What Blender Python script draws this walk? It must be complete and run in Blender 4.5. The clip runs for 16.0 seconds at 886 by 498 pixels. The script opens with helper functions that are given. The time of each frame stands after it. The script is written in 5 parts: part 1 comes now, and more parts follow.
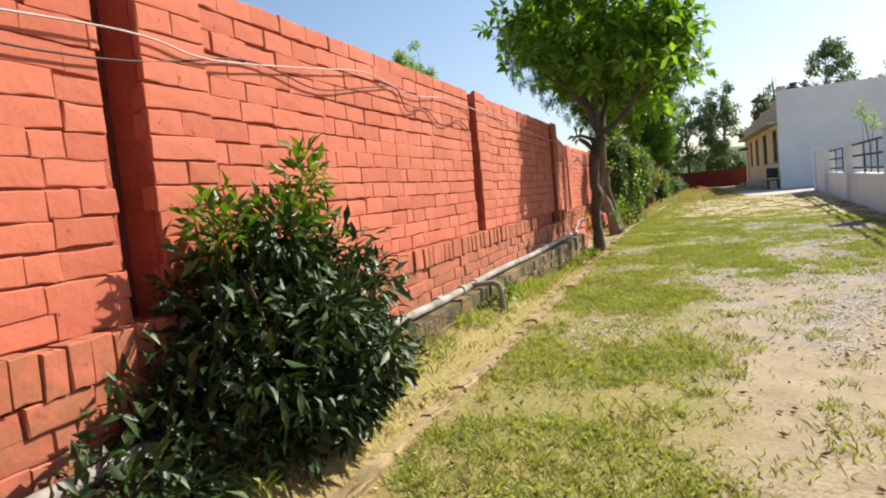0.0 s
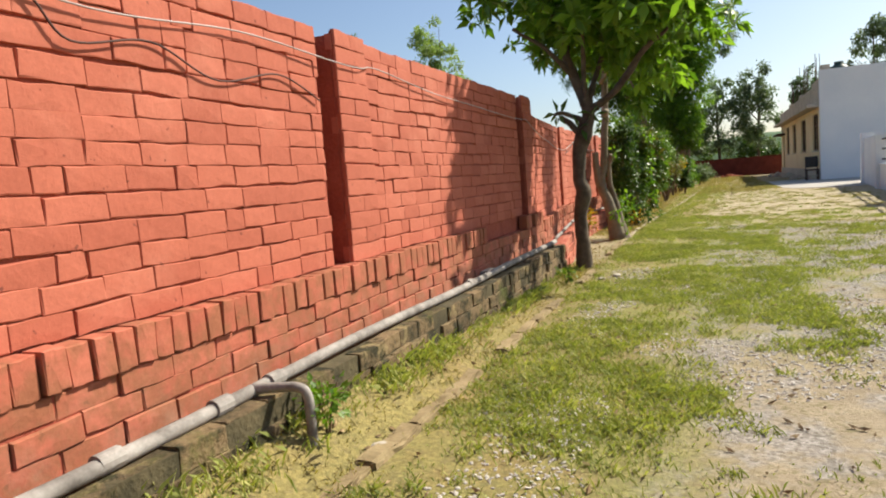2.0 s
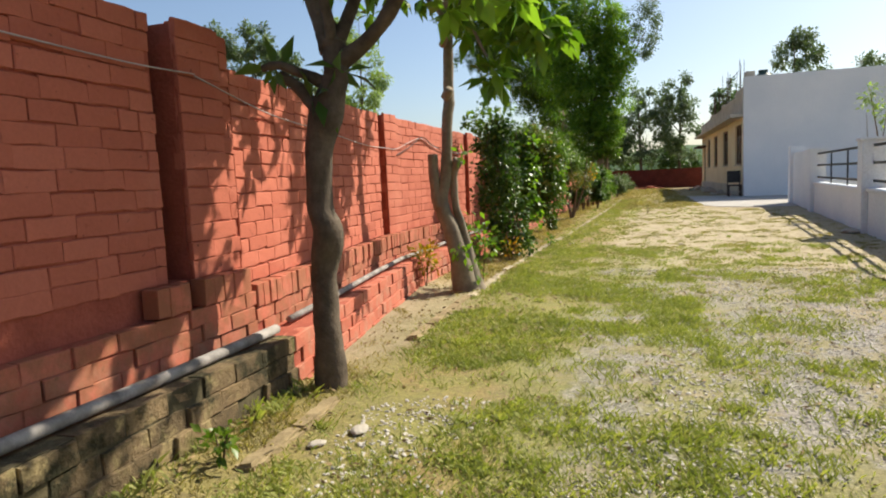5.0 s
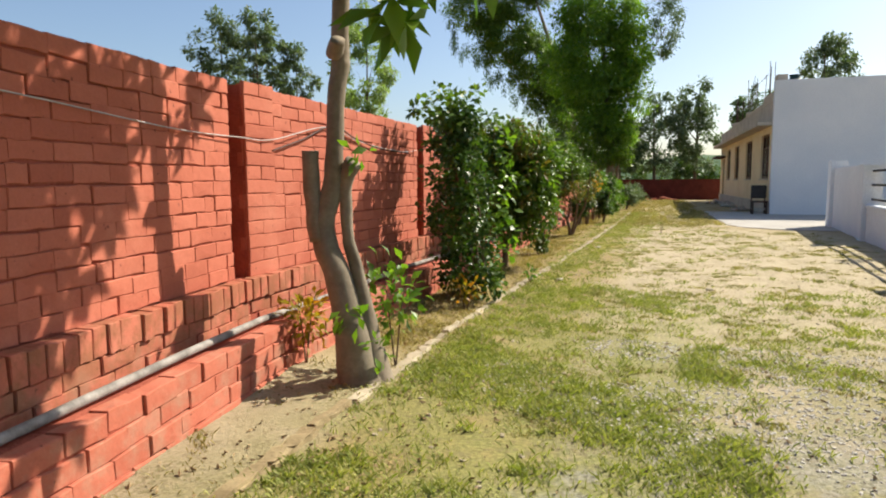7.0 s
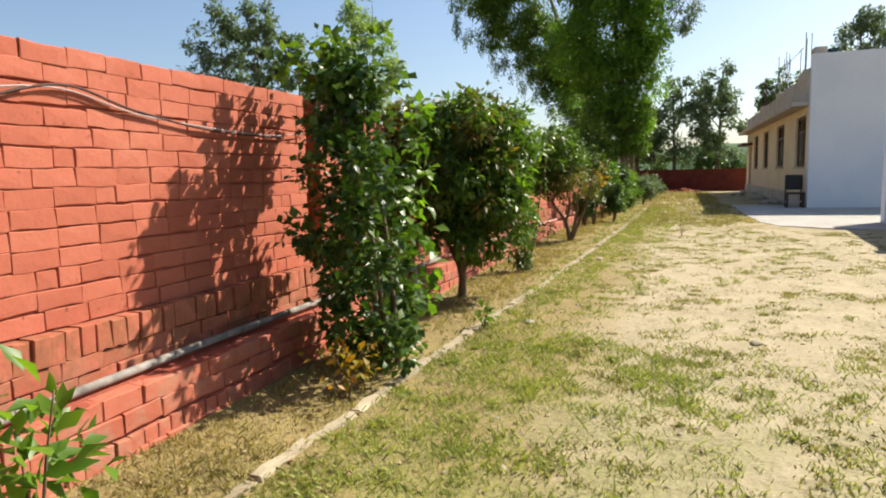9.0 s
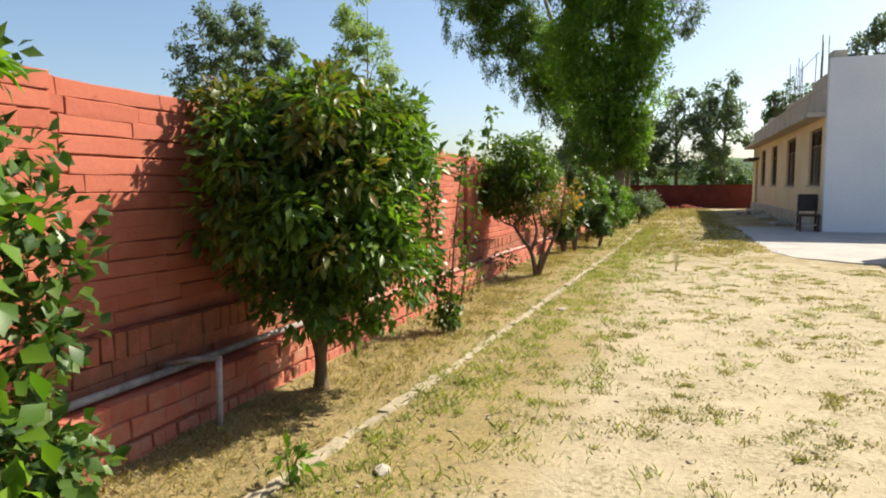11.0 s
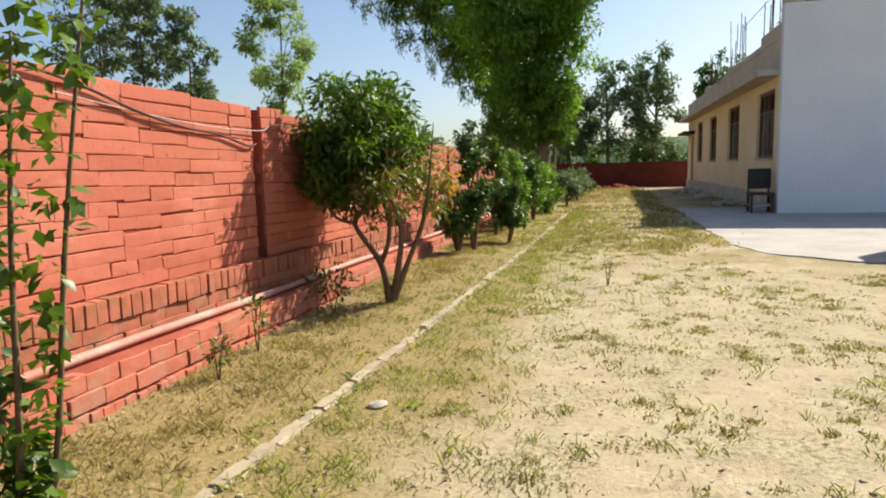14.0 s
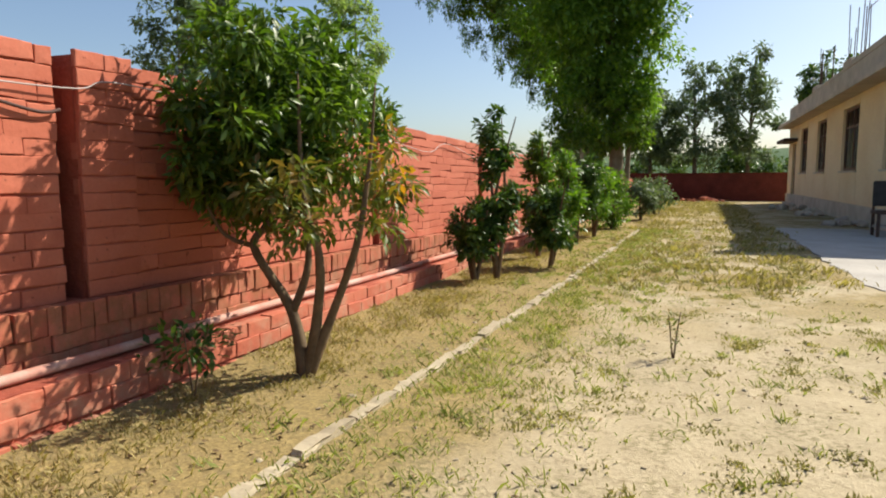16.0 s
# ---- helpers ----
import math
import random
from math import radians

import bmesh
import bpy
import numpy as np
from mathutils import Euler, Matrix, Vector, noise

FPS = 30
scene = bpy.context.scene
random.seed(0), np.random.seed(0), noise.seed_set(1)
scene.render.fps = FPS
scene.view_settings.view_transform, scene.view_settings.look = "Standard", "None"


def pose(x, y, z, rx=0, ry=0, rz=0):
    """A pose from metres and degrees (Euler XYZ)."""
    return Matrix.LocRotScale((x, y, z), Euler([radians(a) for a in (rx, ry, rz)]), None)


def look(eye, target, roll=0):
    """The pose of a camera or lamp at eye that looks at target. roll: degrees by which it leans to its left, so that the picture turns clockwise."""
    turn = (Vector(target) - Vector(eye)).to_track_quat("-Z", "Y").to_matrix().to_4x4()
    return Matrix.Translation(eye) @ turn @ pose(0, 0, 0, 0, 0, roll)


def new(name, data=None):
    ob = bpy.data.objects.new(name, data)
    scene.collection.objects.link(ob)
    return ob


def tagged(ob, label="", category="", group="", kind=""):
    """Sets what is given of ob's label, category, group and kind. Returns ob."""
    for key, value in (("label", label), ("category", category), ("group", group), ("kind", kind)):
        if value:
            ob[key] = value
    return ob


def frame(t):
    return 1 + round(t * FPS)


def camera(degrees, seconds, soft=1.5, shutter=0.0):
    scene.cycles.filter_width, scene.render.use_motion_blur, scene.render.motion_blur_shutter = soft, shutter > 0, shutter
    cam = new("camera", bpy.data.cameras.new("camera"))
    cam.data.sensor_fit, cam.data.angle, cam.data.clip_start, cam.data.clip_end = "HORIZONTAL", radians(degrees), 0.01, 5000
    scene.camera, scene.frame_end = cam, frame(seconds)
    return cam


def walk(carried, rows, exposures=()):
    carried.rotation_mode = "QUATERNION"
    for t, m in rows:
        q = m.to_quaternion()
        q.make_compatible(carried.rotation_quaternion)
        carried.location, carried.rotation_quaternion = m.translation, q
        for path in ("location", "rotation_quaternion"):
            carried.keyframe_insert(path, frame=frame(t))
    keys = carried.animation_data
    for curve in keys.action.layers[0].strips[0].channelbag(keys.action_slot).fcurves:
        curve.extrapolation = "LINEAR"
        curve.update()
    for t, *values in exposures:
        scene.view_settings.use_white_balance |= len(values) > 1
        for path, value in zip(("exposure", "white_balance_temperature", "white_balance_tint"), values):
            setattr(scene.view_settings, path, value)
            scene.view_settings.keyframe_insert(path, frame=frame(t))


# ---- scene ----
cam = camera(68.3, 16.0, 2.0)
PATH = [
    (0, (0.176, -2.884, 1.165), (-0.527, -1.017, 1.018), -5.5),
    (0.5, (0.215, -2.092, 1.143), (-0.529, -0.240, 1.018), -5.1),
    (1, (0.201, -1.295, 1.168), (-0.515, 0.563, 0.982), -3.2),
    (1.5, (0.249, -0.509, 1.231), (-0.363, 1.387, 1.057), -6.9),
    (2, (0.346, 0.274, 1.266), (-0.431, 2.107, 1.070), -4.5),
    (2.5, (0.412, 1.032, 1.268), (-0.205, 2.917, 1.014), -4.9),
    (3, (0.485, 1.847, 1.233), (-0.193, 3.716, 1.020), -4.9),
    (3.5, (0.488, 2.793, 1.221), (-0.117, 4.690, 1.032), -4.4),
    (4, (0.528, 3.649, 1.230), (-0.074, 5.551, 1.083), -5.2),
    (4.5, (0.581, 4.351, 1.239), (-0.092, 6.224, 1.049), -2.3),
    (4.7, (0.653, 4.699, 1.265), (0.079, 6.605, 1.065), -2.7),
    (6.8, (0.573, 8.183, 1.404), (-0.102, 10.050, 1.166), -0.9),
    (7, (0.598, 8.547, 1.413), (-0.006, 10.443, 1.210), -0.3),
    (7.5, (0.606, 9.352, 1.406), (0.014, 11.250, 1.187), -1.9),
    (8, (0.625, 10.150, 1.365), (-0.046, 12.018, 1.123), -1.8),
    (8.2, (0.608, 10.473, 1.367), (0.016, 12.371, 1.151), -1.8),
    (10.3, (0.804, 13.735, 1.581), (0.006, 15.553, 1.343), -0.3),
    (10.5, (0.806, 14.035, 1.582), (0.090, 15.891, 1.379), 0.8),
    (11, (0.851, 14.785, 1.550), (0.182, 16.660, 1.360), -0.4),
    (11.5, (0.859, 15.552, 1.527), (0.172, 17.421, 1.334), 0.1),
    (12, (0.857, 16.326, 1.533), (0.250, 18.221, 1.333), -2.6),
    (12.5, (0.863, 17.049, 1.509), (0.136, 18.902, 1.313), -1.4),
    (13, (0.844, 17.788, 1.475), (0.276, 19.696, 1.280), -1.4),
    (13.5, (0.884, 18.553, 1.437), (0.190, 20.417, 1.222), -0.2),
    (14, (0.880, 19.305, 1.418), (0.389, 21.229, 1.175), -1.4),
    (14.5, (0.954, 19.995, 1.384), (0.406, 21.904, 1.143), -1.6),
    (15, (0.980, 20.759, 1.375), (0.398, 22.659, 1.147), 1.7),
    (15.5, (0.984, 21.461, 1.321), (0.359, 23.350, 1.120), -0.9),
    (16, (0.993, 22.265, 1.305), (0.276, 24.120, 1.090), -0.2),
]
walk(cam, [(t, look(e, a, r)) for t, e, a, r in PATH], [(0.0, 0.95), (0.6, 1.08), (1.5, 0.9), (2.5, 0.71), (4.5, 0.77), (8.0, 0.86), (11.5, 0.97), (14.0, 0.82), (16.0, 0.75)])

# ---- light ----
SUN_DIR = Vector((0.66, 0.75, 0.92)).normalized()      # towards the sun
sun_el = math.asin(SUN_DIR.z)
sun_az = math.atan2(SUN_DIR.x, SUN_DIR.y)
world = bpy.data.worlds.new("sky")
scene.world = world
world.use_nodes = True
wn = world.node_tree.nodes
sky = wn.new("ShaderNodeTexSky")
sky.sky_type = "NISHITA"
sky.sun_disc = False
sky.sun_elevation = sun_el
sky.sun_rotation = sun_az
sky.air_density, sky.dust_density, sky.ozone_density = 1.0, 1.5, 2.2
world.node_tree.links.new(sky.outputs[0], wn["Background"].inputs[0])
wn["Background"].inputs[1].default_value = 0.085
lamp = bpy.data.lights.new("sun", "SUN")
lamp.energy, lamp.angle, lamp.color = 5.0, radians(0.6), (1.0, 0.92, 0.78)
sun = new("sun", lamp)
sun.matrix_world = look((0, 0, 30), Vector((0, 0, 30)) - SUN_DIR)


# ---- materials ----
class Mat:
    """A node material with small helpers."""

    def __init__(self, name, rough=0.8, metal=0.0):
        self.m = bpy.data.materials.new(name)
        self.m.use_nodes = True
        self.t = self.m.node_tree
        self.b = self.t.nodes["Principled BSDF"]
        self.b.inputs["Roughness"].default_value = rough
        self.b.inputs["Metallic"].default_value = metal
        self.b.inputs["Specular IOR Level"].default_value = 0.3

    def node(self, kind, **kw):
        n = self.t.nodes.new(kind)
        for k, v in kw.items():
            n.inputs[k].default_value = v
        return n

    def link(self, a, b):
        self.t.links.new(a, b)

    def place(self):
        g = self.t.nodes.new("ShaderNodeNewGeometry")
        return g.outputs["Position"]

    def noise(self, scale, detail=4.0, rough=0.6, vec=None):
        n = self.node("ShaderNodeTexNoise", Scale=scale, Detail=detail, Roughness=rough)
        self.link(vec or self.place(), n.inputs["Vector"])
        return n.outputs["Fac"]

    def ramp(self, fac, *stops):
        r = self.t.nodes.new("ShaderNodeValToRGB")
        e = r.color_ramp.elements
        while len(e) < len(stops):
            e.new(0.5)
        for el, (p, c) in zip(e, stops):
            el.position = p
            el.color = (*c, 1) if len(c) == 3 else c
        self.link(fac, r.inputs[0])
        return r.outputs[0]

    def mix(self, fac, a, b, how="MIX"):
        n = self.t.nodes.new("ShaderNodeMix")
        n.data_type, n.blend_type = "RGBA", how
        for value, slot in ((fac, 0), (a, 6), (b, 7)):
            if isinstance(value, (int, float)):
                n.inputs[slot].default_value = value
            elif isinstance(value, tuple):
                n.inputs[slot].default_value = (*value, 1)
            else:
                self.link(value, n.inputs[slot])
        return n.outputs[2]

    def maths(self, op, a, b=0.0):
        n = self.t.nodes.new("ShaderNodeMath")
        n.operation = op
        for value, slot in ((a, 0), (b, 1)):
            if isinstance(value, (int, float)):
                n.inputs[slot].default_value = value
            else:
                self.link(value, n.inputs[slot])
        return n.outputs[0]

    def band(self, value, low, high):
        n = self.t.nodes.new("ShaderNodeMapRange")
        n.interpolation_type = "SMOOTHSTEP"
        n.inputs[1].default_value, n.inputs[2].default_value = low, high
        self.link(value, n.inputs[0])
        return n.outputs[0]

    def xyz(self):
        s = self.t.nodes.new("ShaderNodeSeparateXYZ")
        self.link(self.place(), s.inputs[0])
        return s.outputs

    def piece(self):
        return self.t.nodes.new("ShaderNodeObjectInfo").outputs["Random"]

    def island(self):
        return self.t.nodes.new("ShaderNodeNewGeometry").outputs["Random Per Island"]

    def color(self, c):
        if isinstance(c, tuple):
            self.b.inputs["Base Color"].default_value = (*c, 1)
        else:
            self.link(c, self.b.inputs["Base Color"])
        return self

    def bump(self, h, strength=0.4, dist=0.01):
        n = self.node("ShaderNodeBump", Strength=strength, Distance=dist)
        self.link(h, n.inputs["Height"])
        self.link(n.outputs[0], self.b.inputs["Normal"])
        return self


def two_tone(name, a, b, scale=3.0, rough=0.85, metal=0.0, bump=0.3, fine=60.0, dist=0.004):
    m = Mat(name, rough, metal)
    big = m.noise(scale)
    small = m.noise(fine, 3)
    c = m.ramp(big, (0.3, a), (0.7, b))
    c = m.mix(0.35, c, m.ramp(small, (0.3, (0.55, 0.55, 0.55)), (0.75, (1.15, 1.15, 1.15))), "MULTIPLY")
    return m.color(c).bump(m.mix(0.5, small, big), bump, dist).m


def red_paint(name, pieces, bare=0.0):
    """Weathered red distemper over brick: dusty patches, scuffs showing dark brick, paler wash."""
    m = Mat(name, 0.9)
    rnd = m.piece() if pieces else m.island()
    base = m.ramp(rnd, (0.0, (0.39, 0.106, 0.062)), (0.5, (0.44, 0.126, 0.074)), (1.0, (0.475, 0.142, 0.086)))
    big = m.noise(1.3, 5, 0.62)
    base = m.mix(m.band(big, 0.48, 0.74), base, (0.51, 0.175, 0.11))
    mid = m.noise(9.0, 5, 0.7)
    base = m.mix(m.band(mid, 0.62, 0.8), base, (0.3, 0.07, 0.04))
    pock = m.noise(24.0, 3, 0.5)
    base = m.mix(m.maths("MULTIPLY", m.band(pock, 0.68, 0.74), 0.7), base, (0.12, 0.035, 0.025))
    if bare:
        base = m.mix(m.maths("MULTIPLY", m.band(m.noise(6.0, 4, 0.7), 0.35, 0.6), bare), base, (0.26, 0.105, 0.05))
    z = m.xyz()[2]
    dust = m.maths("MULTIPLY", m.band(m.noise(5.0, 5, 0.7), 0.42, 0.7), m.band(z, 0.75, 0.1))
    base = m.mix(m.maths("MULTIPLY", dust, 0.55), base, (0.36, 0.25, 0.17))
    fine = m.noise(55.0, 4, 0.7)
    base = m.mix(0.3, base, m.ramp(fine, (0.3, (0.6, 0.6, 0.6)), (0.7, (1.1, 1.1, 1.1))), "MULTIPLY")
    h = m.mix(0.75, fine, m.noise(11.0, 3, 0.5))
    return m.color(base).bump(h, 0.5, 0.014).m


RED = red_paint("red_painted_brick", False)
RED_PIECE = red_paint("red_painted_brick_piece", True)
LEDGE = red_paint("worn_ledge_brick", False, 0.75)
LEDGE_PIECE = red_paint("worn_ledge_brick_piece", True, 0.75)
# Wall red darkened for the groove backs: the shade sits in the colour.
GROOVE_SHADE = two_tone("shaded_groove_back", (0.07, 0.018, 0.012), (0.14, 0.036, 0.024), 5.0, 0.95, 0, 0.8, 40.0, 0.015)
MORTAR = two_tone("red_painted_mortar", (0.27, 0.064, 0.038), (0.4, 0.104, 0.062), 4.0, 0.95, 0, 0.9, 40.0, 0.02)


def mossy_brick():
    """Crumbling damp brick: black moss in blotches, ochre soil caked on, a little green."""
    m = Mat("mossy_bare_brick", 0.97)
    c = m.ramp(m.island(), (0.0, (0.12, 0.085, 0.045)), (1.0, (0.24, 0.165, 0.085)))
    c = m.mix(m.band(m.noise(3.2, 6, 0.75), 0.44, 0.6), c, (0.035, 0.032, 0.014))
    c = m.mix(m.band(m.noise(5.0, 5, 0.7), 0.54, 0.68), c, (0.3, 0.23, 0.11))
    c = m.mix(m.maths("MULTIPLY", m.band(m.noise(2.1, 5, 0.7), 0.52, 0.66), 0.7), c, (0.1, 0.11, 0.022))
    fine = m.noise(30.0, 5, 0.75)
    c = m.mix(0.5, c, m.ramp(fine, (0.3, (0.45, 0.45, 0.45)), (0.7, (1.2, 1.2, 1.2))), "MULTIPLY")
    return m.color(c).bump(m.mix(0.5, fine, m.noise(9.0, 4, 0.6)), 1.0, 0.03).m


BARE = mossy_brick()
SOIL_JOINT = two_tone("earthy_mortar", (0.03, 0.027, 0.014), (0.13, 0.105, 0.055), 4.0, 0.97, 0, 0.9, 35.0, 0.02)
RIDGE = two_tone("caked_soil", (0.2, 0.15, 0.075), (0.36, 0.28, 0.15), 4.0, 0.97, 0, 0.8, 40.0, 0.015)
KERB = two_tone("weathered_edging", (0.3, 0.25, 0.165), (0.46, 0.395, 0.275), 2.0, 0.95, 0, 0.7, 50.0, 0.01)
STEEL = two_tone("galvanised_pipe", (0.13, 0.115, 0.1), (0.38, 0.35, 0.315), 7.0, 0.8, 0.0, 0.2, 70.0, 0.002)
REDPIPE = two_tone("painted_pipe", (0.45, 0.14, 0.09), (0.5, 0.36, 0.3), 3.0, 0.7, 0.0, 0.2, 70.0, 0.002)
CABLE_W = two_tone("pale_cable", (0.36, 0.3, 0.28), (0.5, 0.44, 0.42), 6.0, 0.6, 0, 0.1, 50.0, 0.001)
CABLE_D = two_tone("dark_cable", (0.05, 0.025, 0.02), (0.09, 0.04, 0.03), 6.0, 0.7, 0, 0.1, 50.0, 0.001)
WHITE = two_tone("whitewashed_wall", (0.66, 0.7, 0.74), (0.76, 0.78, 0.8), 0.6, 0.9, 0, 0.25, 25.0, 0.006)
CREAM = two_tone("cream_plaster", (0.72, 0.56, 0.33), (0.8, 0.66, 0.42), 0.8, 0.9, 0, 0.25, 25.0, 0.006)
PLINTH = two_tone("weathered_plinth", (0.4, 0.36, 0.28), (0.58, 0.53, 0.42), 1.5, 0.95, 0, 0.4, 30.0, 0.008)
RAWCON = two_tone("raw_concrete", (0.4, 0.36, 0.3), (0.56, 0.51, 0.43), 1.2, 0.95, 0, 0.5, 30.0, 0.01)
SLAB = two_tone("pale_concrete_slab", (0.34, 0.32, 0.285), (0.46, 0.43, 0.385), 1.0, 0.95, 0, 0.4, 30.0, 0.006)
WOOD = two_tone("brown_window_wood", (0.1, 0.045, 0.02), (0.17, 0.08, 0.04), 4.0, 0.6, 0, 0.2, 50.0, 0.002)
IRON = two_tone("rusty_iron", (0.06, 0.04, 0.035), (0.12, 0.075, 0.055), 8.0, 0.7, 0.4, 0.3, 60.0, 0.002)
BLACKIRON = two_tone("black_painted_iron", (0.015, 0.015, 0.018), (0.03, 0.03, 0.032), 8.0, 0.45, 0.2, 0.1, 60.0, 0.001)
TANKM = two_tone("dark_green_plastic", (0.03, 0.06, 0.055), (0.05, 0.09, 0.08), 2.0, 0.5, 0, 0.1, 40.0, 0.002)
STONE = two_tone("grey_gravel", (0.36, 0.33, 0.285), (0.58, 0.54, 0.48), 30.0, 0.9, 0, 0.5, 90.0, 0.004)
PALESTONE = two_tone("pale_rubble", (0.34, 0.3, 0.24), (0.48, 0.44, 0.37), 8.0, 0.9, 0, 0.5, 60.0, 0.006)
BARK_A = two_tone("dark_ridged_bark", (0.06, 0.045, 0.03), (0.15, 0.115, 0.08), 7.0, 0.95, 0, 0.9, 38.0, 0.015)
BARK_B = two_tone("smooth_grey_bark", (0.16, 0.125, 0.085), (0.28, 0.23, 0.165), 5.0, 0.9, 0, 0.6, 32.0, 0.01)
STEM = two_tone("brown_stem", (0.1, 0.07, 0.04), (0.19, 0.13, 0.075), 8.0, 0.9, 0, 0.5, 50.0, 0.005)
HILL = two_tone("wooded_hillside", (0.05, 0.1, 0.045), (0.09, 0.15, 0.065), 0.08, 1.0, 0, 0.6, 0.6, 1.5)
LITTER = two_tone("dry_fallen_leaves", (0.16, 0.1, 0.045), (0.4, 0.29, 0.15), 25.0, 0.9, 0, 0.2, 60.0, 0.002)
DARKROOM = two_tone("dim_interior", (0.05, 0.045, 0.04), (0.08, 0.07, 0.06), 1.0, 0.95)

glass = Mat("window_glass", 0.06)
glass.color((0.75, 0.8, 0.8))
glass.b.inputs["Transmission Weight"].default_value = 0.9
GLASS = glass.m


def leaf_material(name, dark, mid, light, gloss=0.45, through_light=0.35):
    m = Mat(name, gloss)
    m.b.inputs["Specular IOR Level"].default_value = 0.4
    c = m.ramp(m.island(), (0.0, dark), (0.5, mid), (1.0, light))
    patch = m.noise(1.8, 3)
    c = m.mix(0.5, c, m.ramp(patch, (0.35, (0.65, 0.7, 0.6)), (0.65, (1.2, 1.15, 1.0))), "MULTIPLY")
    m.color(c)
    tr = m.t.nodes.new("ShaderNodeBsdfTranslucent")
    m.link(m.mix(1.0, c, (1.25, 1.4, 0.55), "MULTIPLY"), tr.inputs[0])
    mx = m.t.nodes.new("ShaderNodeMixShader")
    mx.inputs[0].default_value = through_light
    m.link(m.b.outputs[0], mx.inputs[1])
    m.link(tr.outputs[0], mx.inputs[2])
    m.link(mx.outputs[0], m.t.nodes["Material Output"].inputs["Surface"])
    return m.m


LEAF_DARK = leaf_material("dark_glossy_leaf", (0.03, 0.066, 0.012), (0.055, 0.112, 0.02), (0.11, 0.18, 0.033), 0.4, 0.32)
# Darkened leaf copy: the shade inside the front bush is in its colour.
LEAF_SHADED = leaf_material("shaded_green_leaf", (0.012, 0.03, 0.007), (0.022, 0.05, 0.011), (0.045, 0.085, 0.018), 0.5, 0.1)
LEAF_MID = leaf_material("green_leaf", (0.055, 0.105, 0.013), (0.085, 0.155, 0.018), (0.14, 0.21, 0.026), 0.4, 0.38)
LEAF_BRIGHT = leaf_material("bright_young_leaf", (0.07, 0.15, 0.015), (0.11, 0.21, 0.02), (0.17, 0.28, 0.03), 0.42, 0.45)
# Lighter copy for the crowns' sunward parts: sunlight put into the colour.
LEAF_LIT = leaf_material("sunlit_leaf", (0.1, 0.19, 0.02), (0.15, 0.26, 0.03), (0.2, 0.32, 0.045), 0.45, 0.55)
LEAF_YELLOW = leaf_material("yellowing_leaf", (0.2, 0.17, 0.015), (0.33, 0.24, 0.02), (0.42, 0.18, 0.02), 0.5, 0.4)
LEAF_BROWN = leaf_material("bronze_tinged_leaf", (0.07, 0.11, 0.015), (0.13, 0.15, 0.025), (0.22, 0.13, 0.04), 0.42, 0.35)
# Far foliage: distance haze is mixed into this paler grey-green.
LEAF_HAZY = leaf_material("hazy_distant_leaf", (0.08, 0.12, 0.07), (0.115, 0.16, 0.1), (0.155, 0.205, 0.13), 0.6, 0.35)
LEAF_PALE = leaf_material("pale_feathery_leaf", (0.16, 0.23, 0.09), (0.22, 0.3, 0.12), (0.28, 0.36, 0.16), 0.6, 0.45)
GRASS = leaf_material("short_grass", (0.18, 0.215, 0.05), (0.29, 0.315, 0.09), (0.42, 0.41, 0.16), 0.7, 0.32)
DRYWEED = leaf_material("withered_weed", (0.19, 0.17, 0.07), (0.27, 0.235, 0.105), (0.37, 0.31, 0.15), 0.7, 0.4)
DRYGRASS = leaf_material("dry_grass", (0.2, 0.16, 0.065), (0.3, 0.24, 0.105), (0.4, 0.33, 0.16), 0.7, 0.35)


